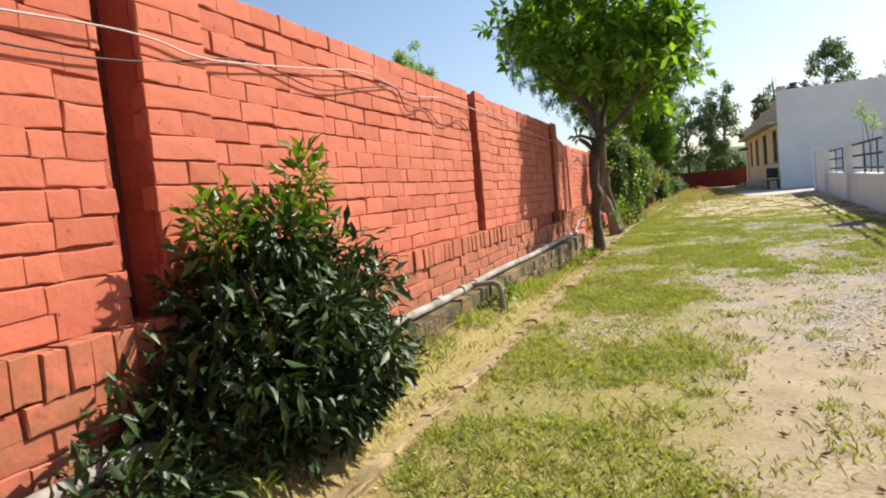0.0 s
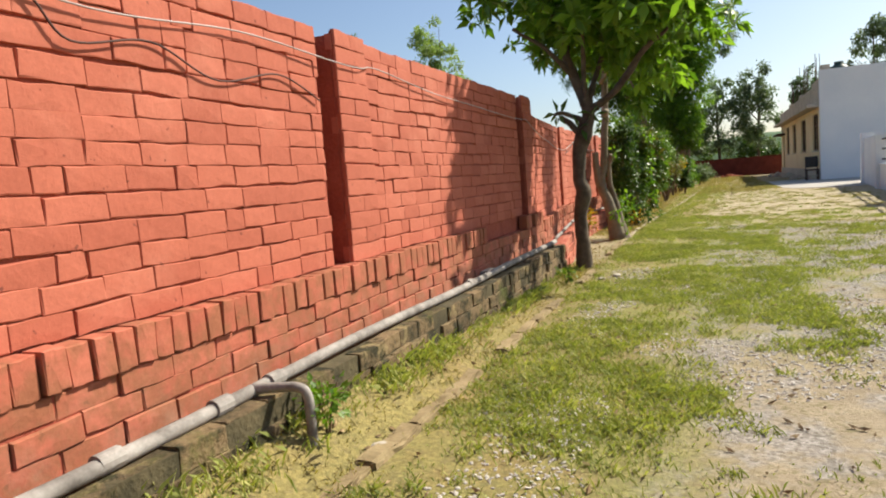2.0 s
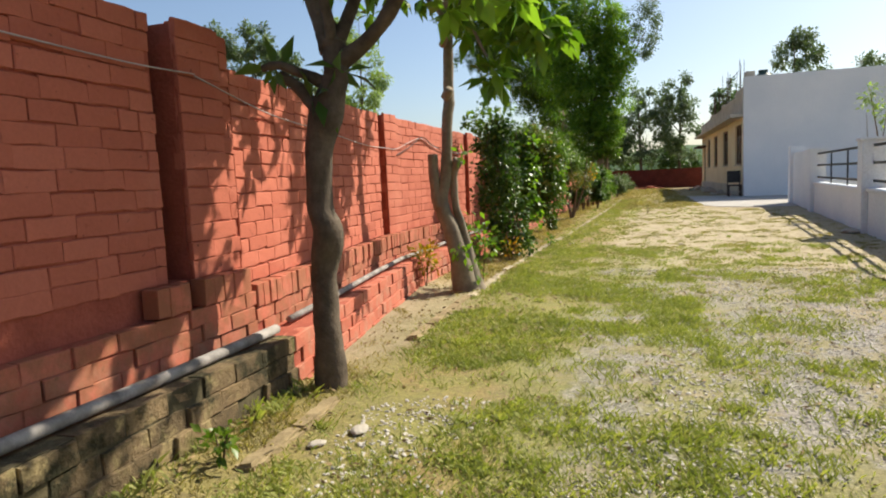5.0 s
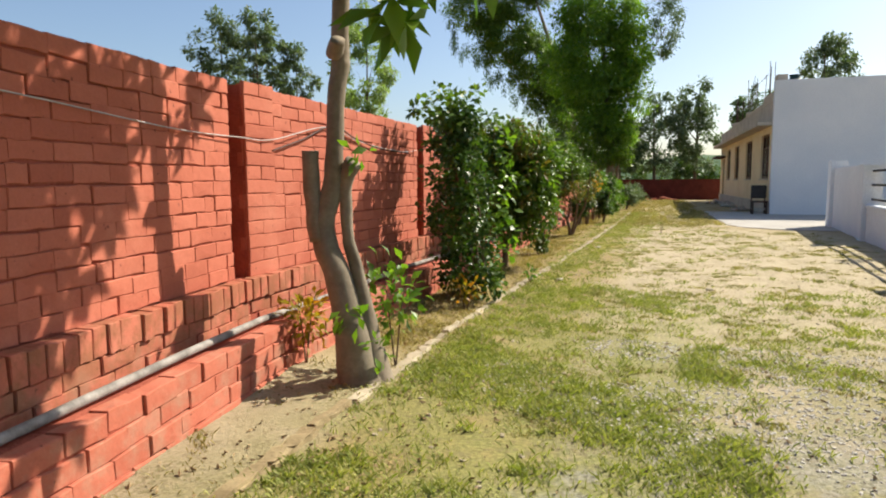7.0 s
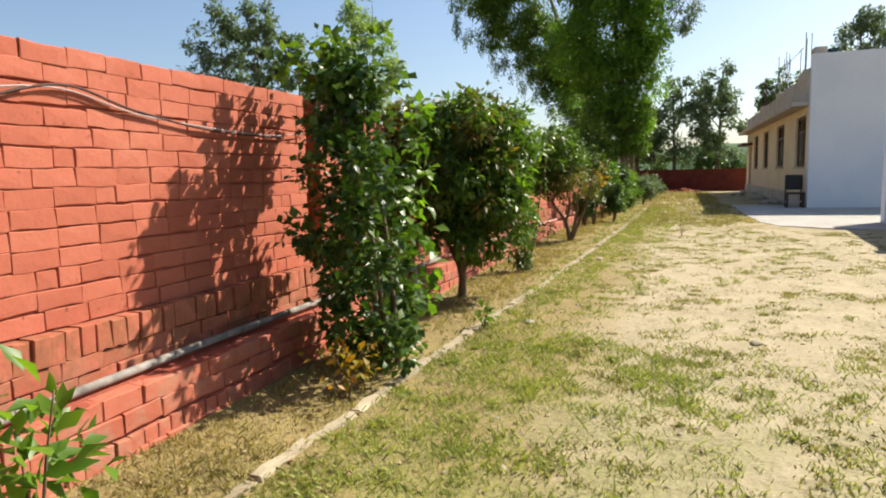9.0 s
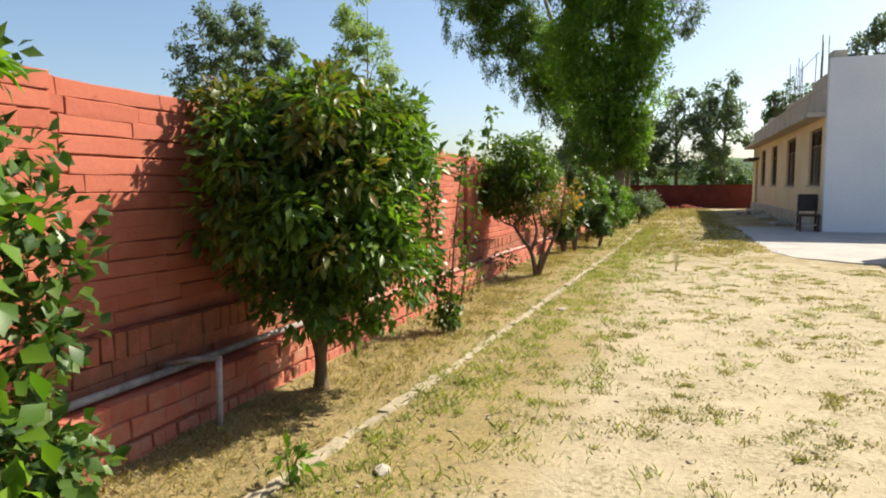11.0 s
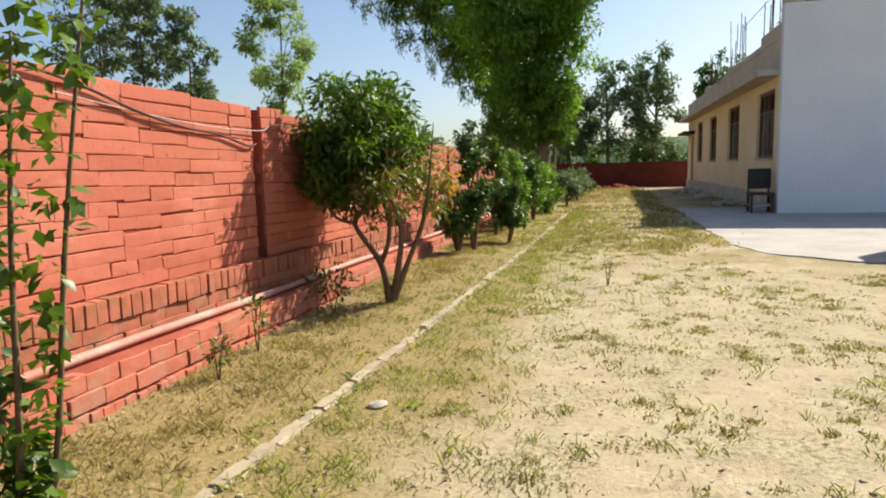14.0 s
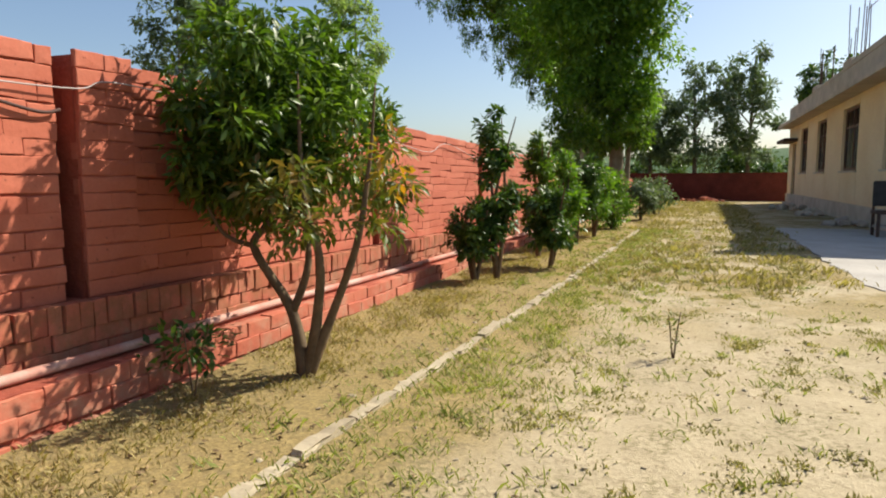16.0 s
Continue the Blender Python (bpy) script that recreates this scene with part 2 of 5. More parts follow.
def ground_material():
    m = Mat("sandy_soil_with_thin_grass", 0.97)
    x, y, z = m.xyz()
    fine = m.noise(38.0, 5, 0.7)
    mid = m.noise(4.5, 5, 0.65)
    big = m.noise(0.7, 4, 0.6)
    sand = m.ramp(mid, (0.3, (0.37, 0.305, 0.19)), (0.7, (0.485, 0.405, 0.265)))
    damp = m.ramp(mid, (0.3, (0.24, 0.19, 0.12)), (0.7, (0.39, 0.32, 0.215)))
    sand = m.mix(m.band(y, 15.5, 10.0), sand, damp)
    dry = m.ramp(fine, (0.3, (0.17, 0.12, 0.037)), (0.7, (0.35, 0.26, 0.09)))
    green = m.ramp(fine, (0.3, (0.13, 0.145, 0.035)), (0.7, (0.3, 0.29, 0.09)))
    strip = m.band(m.maths("ADD", x, m.maths("MULTIPLY", m.maths("SUBTRACT", big, 0.5), 1.6)), 0.5, -0.35)
    worn = m.band(m.maths("ABSOLUTE", m.maths("SUBTRACT", y, 11.4)), 2.6, 1.4)
    strip = m.maths("MULTIPLY", strip, m.maths("SUBTRACT", 1.0, m.maths("MULTIPLY", worn, m.band(x, -0.9, -1.3))))
    c = m.mix(m.maths("MULTIPLY", strip, 0.85), sand, dry)
    lawn = m.maths("MULTIPLY", m.band(m.noise(1.1, 5, 0.7), 0.34, 0.56), m.band(m.maths("ABSOLUTE", m.maths("SUBTRACT", x, 0.35)), 2.8, 0.4))
    lawn = m.maths("MULTIPLY", lawn, m.band(y, 18.0, 13.0))
    bare = m.maths("MULTIPLY", m.band(y, 6.5, 4.0), m.band(m.maths("ADD", x, big), 0.5, 1.0))
    lawn = m.maths("MULTIPLY", lawn, m.maths("SUBTRACT", 1.0, bare))
    c = m.mix(m.maths("MULTIPLY", lawn, 0.85), c, green)
    far = m.band(y, 26.0, 32.0)
    c = m.mix(m.maths("MULTIPLY", far, m.band(m.noise(0.9, 5, 0.7), 0.4, 0.58)), c, dry)
    c = m.mix(m.maths("MULTIPLY", m.band(m.noise(9.0, 5, 0.75), 0.52, 0.64), 0.6), c, (0.19, 0.15, 0.075))
    weedy = m.maths("MULTIPLY", m.band(m.noise(1.4, 4, 0.65), 0.45, 0.6), m.band(m.noise(26.0, 3, 0.7), 0.48, 0.6))
    c = m.mix(m.maths("MULTIPLY", weedy, 0.65), c, (0.15, 0.135, 0.05))
    grit = m.node("ShaderNodeTexVoronoi", Scale=55.0)
    m.link(m.place(), grit.inputs["Vector"])
    stones = m.ramp(grit.outputs["Color"], (0.2, (0.13, 0.122, 0.112)), (0.8, (0.4, 0.375, 0.345)))
    bed = m.maths("MULTIPLY", m.band(m.maths("ADD", x, m.maths("MULTIPLY", big, 1.5)), 0.5, 1.3), m.band(y, 1.2, 2.6))
    bed = m.maths("MULTIPLY", bed, m.band(y, 13.5, 11.0))
    bed = m.maths("MULTIPLY", bed, m.band(m.noise(1.6, 4, 0.7), 0.44, 0.58))
    c = m.mix(m.maths("MULTIPLY", bed, 0.75), c, stones)
    c = m.mix(0.4, c, m.ramp(fine, (0.28, (0.55, 0.55, 0.55)), (0.72, (1.2, 1.2, 1.2))), "MULTIPLY")
    return m.color(c).bump(m.mix(0.5, fine, mid), 0.8, 0.03).m


GROUND = ground_material()


# ---- building blocks ----
def mesh_of(name, verts, faces, material, smooth=False):
    me = bpy.data.meshes.new(name)
    me.from_pydata(verts, [], faces)
    me.materials.append(material)
    if smooth:
        me.polygons.foreach_set("use_smooth", [True] * len(me.polygons))
    me.update()
    return me


def adopt(ob, parent, label=""):
    if parent is not None:
        ob.parent = parent
    return tagged(ob, label) if label else ob


def part(name, bm, material, parent=None, label=""):
    me = bpy.data.meshes.new(name)
    bm.to_mesh(me)
    bm.free()
    me.materials.append(material)
    return adopt(new(name, me), parent, label)


def solid(name, verts, faces, material, parent=None, label="", smooth=False):
    return adopt(new(name, mesh_of(name, verts, faces, material, smooth)), parent, label)


def thing(name, place, label, category, group="", kind="", turn=0.0):
    ob = new(name)
    ob.matrix_basis = pose(*place, 0, 0, turn)
    ob.empty_display_size = 0.1
    return tagged(ob, label, category, group, kind)


def box_bm(x0, x1, y0, y1, z0, z1, bevel=0.0):
    bm = bmesh.new()
    bmesh.ops.create_cube(bm, size=1)
    for v in bm.verts:
        v.co = Vector(((x0 + x1) / 2 + v.co.x * (x1 - x0), (y0 + y1) / 2 + v.co.y * (y1 - y0), (z0 + z1) / 2 + v.co.z * (z1 - z0)))
    if bevel:
        bmesh.ops.bevel(bm, geom=bm.edges[:], offset=bevel, segments=2, affect="EDGES")
    return bm


def tube(points, radii, sides=8, cap=True):
    """Vertices and faces of a tapered tube along a line of points."""
    pts = [Vector(p) for p in points]
    verts, faces = [], []
    side = None
    for i, p in enumerate(pts):
        d = (pts[min(i + 1, len(pts) - 1)] - pts[max(i - 1, 0)]).normalized()
        if side is None:
            side = d.orthogonal().normalized()
        side = (side - d * side.dot(d)).normalized()
        up = d.cross(side)
        for k in range(sides):
            a = 2 * math.pi * k / sides
            verts.append(p + (side * math.cos(a) + up * math.sin(a)) * radii[i])
    for i in range(len(pts) - 1):
        for k in range(sides):
            a, b = i * sides + k, i * sides + (k + 1) % sides
            faces.append((a, b, b + sides, a + sides))
    if cap:
        faces.append(tuple(range(sides))[::-1])
        faces.append(tuple(range((len(pts) - 1) * sides, len(pts) * sides)))
    return verts, faces


def smooth_line(points, steps=6, wobble=0.0, rng=random):
    """A Catmull-Rom line through the points (each with its radius as the fourth number)."""
    p = [Vector(q) for q in points]
    p = [p[0]] + p + [p[-1]]
    out = []
    for i in range(1, len(p) - 2):
        for s in range(steps):
            t = s / steps
            q = 0.5 * ((2 * p[i]) + (p[i + 1] - p[i - 1]) * t + (2 * p[i - 1] - 5 * p[i] + 4 * p[i + 1] - p[i + 2]) * t * t
                       + (3 * p[i] - p[i - 1] - 3 * p[i + 1] + p[i + 2]) * t ** 3)
            out.append(q)
    out.append(p[-2].copy())
    if wobble:
        for q in out[1:-1]:
            for k in range(3):
                q[k] += rng.uniform(-wobble, wobble)
    return out


def limbs(name, lines, material, parent, sides=9, label="", rough=0.0):
    verts, faces = [], []
    for line in lines:
        l = smooth_line(line)
        v, f = tube([q.xyz for q in l], [max(q.w, 0.003) for q in l], sides)
        if rough:
            for q in v:
                n = noise.noise_vector(q * 6.0)
                q += n * rough
        o = len(verts)
        verts += v
        faces += [tuple(i + o for i in g) for g in f]
    return solid(name, verts, faces, material, parent, label, True)


def leaves(name, clumps, size, material, parent, seed, slim=0.36, droop=0.3, up=0.0, label="", shell=0.55, cup=0.25):
    """Folded leaves scattered through ellipsoid clumps (centre, radii, count)."""
    rng = np.random.default_rng(seed)
    allv, n = [], 0
    for (c, r, count) in clumps:
        d = rng.normal(size=(count, 3))
        d /= np.linalg.norm(d, axis=1)[:, None]
        rad = shell + (1 - shell) * rng.random(count) ** 0.6
        rad *= 0.86 + 0.28 * np.sin(d[:, 0] * 5 + seed) * np.cos(d[:, 2] * 4 + d[:, 1] * 6 + seed)
        deep = rng.random(count) < 0.3
        rad[deep] *= rng.random(deep.sum()) ** 0.5
        p = np.array(c) + d * rad[:, None] * np.array(r)
        axis = d + rng.normal(size=(count, 3)) * 0.6
        axis[:, 2] += up - droop
        axis /= np.linalg.norm(axis, axis=1)[:, None]
        ref = rng.normal(size=(count, 3)) * 0.5 + np.array((0, 0, 1.0))
        side = np.cross(axis, ref)
        side /= np.linalg.norm(side, axis=1)[:, None] + 1e-9
        nrm = np.cross(side, axis)
        s = (size * (0.6 + 0.7 * rng.random(count)))[:, None]
        base, tip = p, p + axis * s + nrm * s * -0.12
        mid = p + axis * s * 0.5
        le, ri = mid + side * s * slim * 0.5 + nrm * s * cup * 0.3, mid - side * s * slim * 0.5 + nrm * s * cup * 0.3
        m2 = p + axis * s * 0.52
        allv.append(np.stack([base, le, tip, ri, m2], axis=1).reshape(-1, 3))
        n += count
    v = np.concatenate(allv)
    me = bpy.data.meshes.new(name)
    idx = (np.arange(n)[:, None, None] * 5 + np.array([[0, 4, 1], [4, 2, 1], [0, 3, 4], [4, 3, 2]])[None]).reshape(-1, 3)
    me.vertices.add(len(v))
    me.vertices.foreach_set("co", v.astype(np.float32).ravel())
    me.loops.add(idx.size)
    me.loops.foreach_set("vertex_index", idx.astype(np.int32).ravel())
    me.polygons.add(len(idx))
    me.polygons.foreach_set("loop_start", np.arange(0, idx.size, 3, dtype=np.int32))
    me.materials.append(material)
    me.update(calc_edges=True)
    me.validate()
    return adopt(new(name, me), parent, label)


def blob_clumps(rng, centre, radii, pieces, piece, count):
    """Sub-clumps spread over the outside of a crown, for an uneven outline."""
    out = []
    for _ in range(pieces):
        d = Vector((rng.gauss(0, 1), rng.gauss(0, 1), rng.gauss(0, 1))).normalized()
        k = rng.uniform(0.45, 0.95)
        r = piece * rng.uniform(0.65, 1.3)
        out.append(((centre[0] + d.x * radii[0] * k, centre[1] + d.y * radii[1] * k, centre[2] + d.z * radii[2] * k), (r, r, r * 0.8), int(count * rng.uniform(0.7, 1.3))))
    return out


# ---- ground ----
def spaced(lo, hi, fine, far):
    mid = list(np.arange(lo, hi, fine))
    step, a, b = fine, lo, hi
    left, right = [], []
    while a > -far:
        step *= 1.5
        a -= step
        left.append(a)
    step = fine
    while b < far:
        right.append(b)
        step *= 1.5
        b += step
    return left[::-1] + mid + right


def ground_height(x, y):
    near = max(0.0, 1 - max(abs(x - 0.5) - 6, abs(y - 18) - 26, 0) / 10)
    h = 0.022 * noise.noise((x * 0.8, y * 0.8, 3.0)) + 0.012 * noise.noise((x * 2.7, y * 2.7, 8.0))
    if x < -1.18 and y < 7:
        h += 0.2 * min(1.0, (-1.18 - x) / 0.4) * min(1.0, (7 - y) / 4.0)
    return h * near


def build_ground():
    xs, ys = spaced(-3.0, 6.0, 0.13, 1800), spaced(-4.0, 44.0, 0.15, 1800)
    verts = [(x, y, ground_height(x, y)) for y in ys for x in xs]
    w = len(xs)
    faces = [(j * w + i, j * w + i + 1, (j + 1) * w + i + 1, (j + 1) * w + i) for j in range(len(ys) - 1) for i in range(w - 1)]
    g = new("ground", mesh_of("ground", verts, faces, GROUND, True))
    tagged(g, "pale sandy ground with thin dry grass", "ground", kind="structure")


build_ground()


# ---- boundary wall ----
COURSE, BRICK = 0.107, 0.272


def wall_x(y):
    """The face of the wall between the piers."""
    if y < 9.0:
        return -1.92
    if y < 12.85:
        return -1.92 - (y - 9.0) / 3.85 * 0.5
    return -2.42 - 0.0008 * (y - 12.85)


def wall_turn(y):
    return math.degrees(math.atan2(0.5, 3.85)) if 9.0 <= y < 12.85 else 0.0


def ledge_z(y):
    if y < 9.0:
        return 0.80
    return 0.68 - 0.012 * max(0.0, y - 18.0)


def top_z(y):
    if y < 9.0:
        return 2.30
    if y < 12.85:
        return 2.10 + (y - 9.0) / 3.85 * 0.08
    return 2.18 - 0.022 * max(0.0, y - 19.0)


def wavy(y, k):
    """Courses wander a little up and down along the wall."""
    return 0.016 * noise.noise((y * 0.9, k * 0.31, 1.0)) + 0.009 * noise.noise((y * 2.6, k * 1.9, 5.0))


def brick_shape(rng, length, height, depth):
    """A brick under thick old paint: wavering edges, rounded face; x is outward, y along."""
    l, h = length / 2, height / 2
    ring = ((-1, -1), (-0.35, -1), (0.35, -1), (1, -1), (1, 1), (0.35, 1), (-0.35, 1), (-1, 1))
    v = [(-depth, a * l, b * h) for a, b in ring]
    rim, face = [], []
    for a, b in ring:
        corner = abs(a) == 1
        y = a * l + (rng.uniform(-0.004, 0.003) if corner else rng.uniform(-0.02, 0.02))
        z = b * h + rng.uniform(-0.005, 0.0045)
        rim.append(((-0.003 if b < 0 else -0.007) + rng.uniform(-0.002, 0.002), y, z))
        ins = rng.uniform(0.002, 0.007)
        face.append((rng.uniform(-0.001, 0.001), y - (a * ins if corner else 0), z - b * rng.uniform(0.002, 0.007)))
    v += rim + face
    v.append((rng.uniform(0.0, 0.003), rng.uniform(-l, l) * 0.3, rng.uniform(-h, h) * 0.3))
    f = [(a + k, a + (k + 1) % 8, a + 8 + (k + 1) % 8, a + 8 + k) for a in (0, 8) for k in range(8)]
    f += [(16 + k, 16 + (k + 1) % 8, 24) for k in range(8)]
    return v, f


class Bricks:
    """Gathers bricks: near ones become objects on shared meshes, the rest one mesh."""

    def __init__(self, material, piece_material, seed):
        self.rng = random.Random(seed)
        self.m, self.pm = material, piece_material
        self.shared, self.v, self.f, self.pieces = {}, [], [], []

    def add(self, x, y, z, length, height, depth, turn=0.0, near=False, tilt=0.0):
        r = self.rng
        if near:
            key = (round(length, 3), round(height, 3), r.randrange(10))
            if key not in self.shared:
                self.shared[key] = mesh_of("brick", *brick_shape(r, length, height, depth), self.pm)
            self.pieces.append((self.shared[key], pose(x, y, z, tilt, 0, turn)))
            return
        vs, fs = brick_shape(r, length, height, depth)
        m = pose(x, y, z, tilt, 0, turn)
        o = len(self.v)
        self.v += [m @ Vector(q) for q in vs]
        self.f += [tuple(i + o for i in g) for g in fs]

    def finish(self, name, parent):
        for me, m in self.pieces:
            ob = new("brick", me)
            ob.parent = parent
            ob.matrix_basis = m
        if self.v:
            ob = solid(name, self.v, self.f, self.m, parent)
            tagged(ob, kind="stuff")


wall = thing("wall_west", (0, 0, 0), "red painted brick boundary wall with piers and ledge", "wall", kind="structure")
WALL_START, WALL_END = -5.0, 62.0


def strip(parent, name, y0, y1, xa, xb, za, zb, material):
    """A solid run that follows the wall's line; xa and xb are offsets from its face."""
    n = max(1, int((y1 - y0) / 0.6))
    verts, faces = [], []
    for i in range(n + 1):
        y = y0 + (y1 - y0) * i / n
        yy = min(max(y, y0 + 1e-4), y1 - 1e-4)
        for dx, z in ((xa, za), (xb, za), (xb, zb), (xa, zb)):
            verts.append((wall_x(yy) + dx, y, z(yy)))
    for i in range(n):
        for k in range(4):
            a, b = i * 4 + k, i * 4 + (k + 1) % 4
            faces.append((a, b, b + 4, a + 4))
    faces += [(3, 2, 1, 0), (n * 4, n * 4 + 1, n * 4 + 2, n * 4 + 3)]
    return solid(name, verts, faces, material, parent)


def zero(y):
    return -0.25


SECTIONS = ((WALL_START, 9.0), (9.0, 12.85), (12.85, WALL_END))
PIERS = (-0.8, 3.94, 8.39, 12.85, 17.0, 21.0, 25.1, 29.0, 32.9, 37.0, 41.2, 45.4, 49.6, 53.8, 58.0)
SLOTS = [(y - 0.1, y + 0.09 if y < 20 else y + 0.03) for y in PIERS]      # upright grooves beside the piers, cut deep to make their dark shade


def stretches(a, b):
    """Cuts a run of wall at the grooves: (start, end, is a groove)."""
    y = a
    for s0, s1 in SLOTS:
        s0, s1 = max(s0, a), min(s1, b)
        if s0 >= s1:
            continue
        if s0 > y:
            yield y, s0, False
        yield s0, s1, True
        y = s1
    if y < b:
        yield y, b, False


for a, b in SECTIONS:
    for y0, y1, groove in stretches(a, b):
        if groove:
            # Back of the groove, with shade painted into its colour.
            strip(wall, "groove", y0, y1, -0.24, -0.17, zero, lambda y: top_z(y) - 0.004, GROOVE_SHADE)
            strip(wall, "groove_base", y0, y1, -0.17, -0.013, zero, lambda y: ledge_z(y) - 0.006, MORTAR)
        else:
            strip(wall, "core", y0, y1, -0.24, -0.013, zero, lambda y: top_z(y) - 0.012, MORTAR)
for a, b in SECTIONS:
    strip(wall, "ledge_core", a, b, -0.012, 0.075, zero, lambda y: ledge_z(y) - 0.17, MORTAR)
strip(wall, "footing", WALL_START, 9.0, 0.075, 0.345, zero, lambda y: 0.335, SOIL_JOINT)
strip(wall, "footing", 9.0, 12.85, 0.075, 0.345, zero, lambda y: ledge_z(y) - 0.345, MORTAR)
strip(wall, "footing", 12.85, WALL_END, 0.075, 0.345, zero, lambda y: ledge_z(y) - 0.345, MORTAR)

main_bricks = Bricks(RED, RED_PIECE, 11)
ledge_bricks = Bricks(LEDGE, LEDGE_PIECE, 12)
foot_bricks = Bricks(BARE, BARE, 13)
rngw = random.Random(5)
for a, b in SECTIONS:
    rows = 14
    for k in range(rows):
        y = a + (0.0 if k % 2 else -BRICK / 2)
        while y < b:
            l = BRICK * rngw.choice((1, 1, 1, 1, 1, 1, 0.5, 1.02, 0.94, 0.97) if y < 17.5 else (1, 1, 1.95, 2.04, 2.9, 3.1))      # joints lost under paint further on
            y0, y1 = max(y, a), min(y + l, b)
            y += l
            cut = False
            for s0, s1 in SLOTS:
                if y0 < s1 and y1 > s0:
                    cut = True
                    if y0 < s0:
                        y1 = s0 + rngw.uniform(-0.012, 0.006)
                    else:
                        y0 = s1 + rngw.uniform(-0.006, 0.012)
            if y1 - y0 < 0.04:
                continue
            c = (y0 + y1) / 2
            pitch = (top_z(c) - ledge_z(c)) / rows
            rough_row = 0.007 if k >= rows - 4 else 0.003
            z = ledge_z(c) + (k + 0.5) * pitch + (0 if k in (0, rows - 1) else wavy(c, k))
            near = 1.2 < c < 6.4 and k >= 2 and l > 0.2 and not cut
            main_bricks.add(wall_x(c) + rngw.uniform(-0.003, 0.003) + rngw.uniform(0, rough_row), c, z + rngw.uniform(-rough_row, rough_row) * 0.6,
                            (round(l, 2) if near else y1 - y0) - (rngw.choice((-0.004, -0.002, 0.0, 0.009)) if near else rngw.choice((-0.004, -0.002, 0.0, 0.001, 0.01))),
                            round(pitch, 3) - rngw.choice((0.003, 0.006, 0.009)) if near else pitch - rngw.uniform(0.002, 0.01), 0.05, wall_turn(c), near, rngw.uniform(-0.9, 0.9))

# brick-on-edge ledge and the courses under it
for a, b in SECTIONS:
    y = a
    while y < b:
        l = 0.1 * rngw.uniform(0.93, 1.08)
        c = y + l / 2
        y += l
        if c > b or (6.52 < c < 8.08) or (8.3 < c < 8.48):
            continue
        ledge_bricks.add(wall_x(c) + 0.105 + rngw.uniform(-0.012, 0.01), c, ledge_z(c) - 0.08 + rngw.uniform(-0.006, 0.004), l - rngw.uniform(0.004, 0.012), 0.158, 0.1, wall_turn(c),
                         1.2 < c < 6.4, rngw.uniform(-2, 2))
    for k in range(3):
        y = a + (0.1 if k == 1 else 0)
        while y < b - 0.05:
            l = min(BRICK, b - y)
            c = y + l / 2
            y += l
            ledge_bricks.add(wall_x(c) + 0.088 + rngw.uniform(-0.008, 0.01), c, ledge_z(c) - 0.165 - (k + 0.5) * 0.1 + wavy(c, 30 + k), l - rngw.uniform(0.003, 0.012), 0.097, 0.06, wall_turn(c), False, rngw.uniform(-1.5, 1.5))
    for k in range(4):
        y = a + (0.12 if k % 2 else 0)
        top = ledge_z((a + b) / 2) - 0.345
        while y < b - 0.05:
            on_edge = a > 10 and k == 2
            l = min(0.1 if on_edge else BRICK, b - y)
            c = y + l / 2
            y += l
            h = 0.11 if not on_edge else 0.12
            t = 0.335 if a < 9 else ledge_z(c) - 0.345
            if a < 9 and rngw.random() < 0.05:
                continue
            tgt = foot_bricks if a < 9 else main_bricks
            tgt.add(wall_x(c) + 0.36 + (rngw.uniform(-0.02, 0.008) if a < 9 else rngw.uniform(-0.012, 0.008)) + 0.012 * k, c, t - (k + 0.5) * h + wavy(c, 50 + k) + 0.006, l - rngw.uniform(0.0, 0.012), h - rngw.uniform(0.0, 0.008), 0.1, wall_turn(c), False, rngw.uniform(-2, 2))

for y in PIERS:
    w, n = 0.4, 14
    y += 0.092 if y < 20 else 0.032
    z0, z1 = ledge_z(y) - 0.005, top_z(y) + 0.012
    part("pier", box_bm(wall_x(y) - 0.012, wall_x(y) + 0.014, y, y + w, z0, z1, 0.003), MORTAR, wall)
    h = (z1 + 0.01 - ledge_z(y)) / n
    for k in range(n):
        for s in ((0, 1) if k % 2 else (0.5,)):
            l = w / 2 if k % 2 else w
            c = y + (w / 4 + s * w / 2 if k % 2 else w / 2)
            main_bricks.add(wall_x(y) + 0.026 + rngw.uniform(-0.004, 0.004), c, ledge_z(y) + (k + 0.5) * h, l + rngw.uniform(-0.002, 0.006), h - rngw.uniform(0.002, 0.009), 0.03, 0.0, False, rngw.uniform(-0.8, 0.8))
main_bricks.finish("brickwork", wall)
ledge_bricks.finish("ledge_brickwork", wall)
foot_bricks.finish("footing_brickwork", wall)

# far and closing walls
far_wall = thing("wall_north", (0, 0, 0), "long low maroon brick wall across the plot, shade painted into its colour", "wall", kind="structure")
# Red taken down to maroon: shade on this sunless face is painted in.
SHADED_MAROON = two_tone("shaded_maroon_brick", (0.085, 0.02, 0.016), (0.15, 0.036, 0.027), 1.5, 0.95, 0, 0.6, 30.0, 0.01)
part("body", box_bm(-2.6, 16.0, 62.0, 62.24, -0.2, 1.5, 0.01), SHADED_MAROON, far_wall)
fb = Bricks(SHADED_MAROON, SHADED_MAROON, 21)
for k in range(14):
    x = -2.5 - (0.13 if k % 2 else 0)
    while x < 15.8:
        fb.add(x + 0.13, 61.99, 0.06 + k * 0.105, 0.26, 0.095, 0.05, -90)
        x += 0.272
fb.finish("brickwork", far_wall)
part("coping", box_bm(-2.6, 16.0, 61.93, 62.3, 1.5, 1.56, 0.01), SHADED_MAROON, far_wall)
back = thing("wall_south", (0, 0, 0), "plain red brick wall closing the plot", "wall", kind="structure")
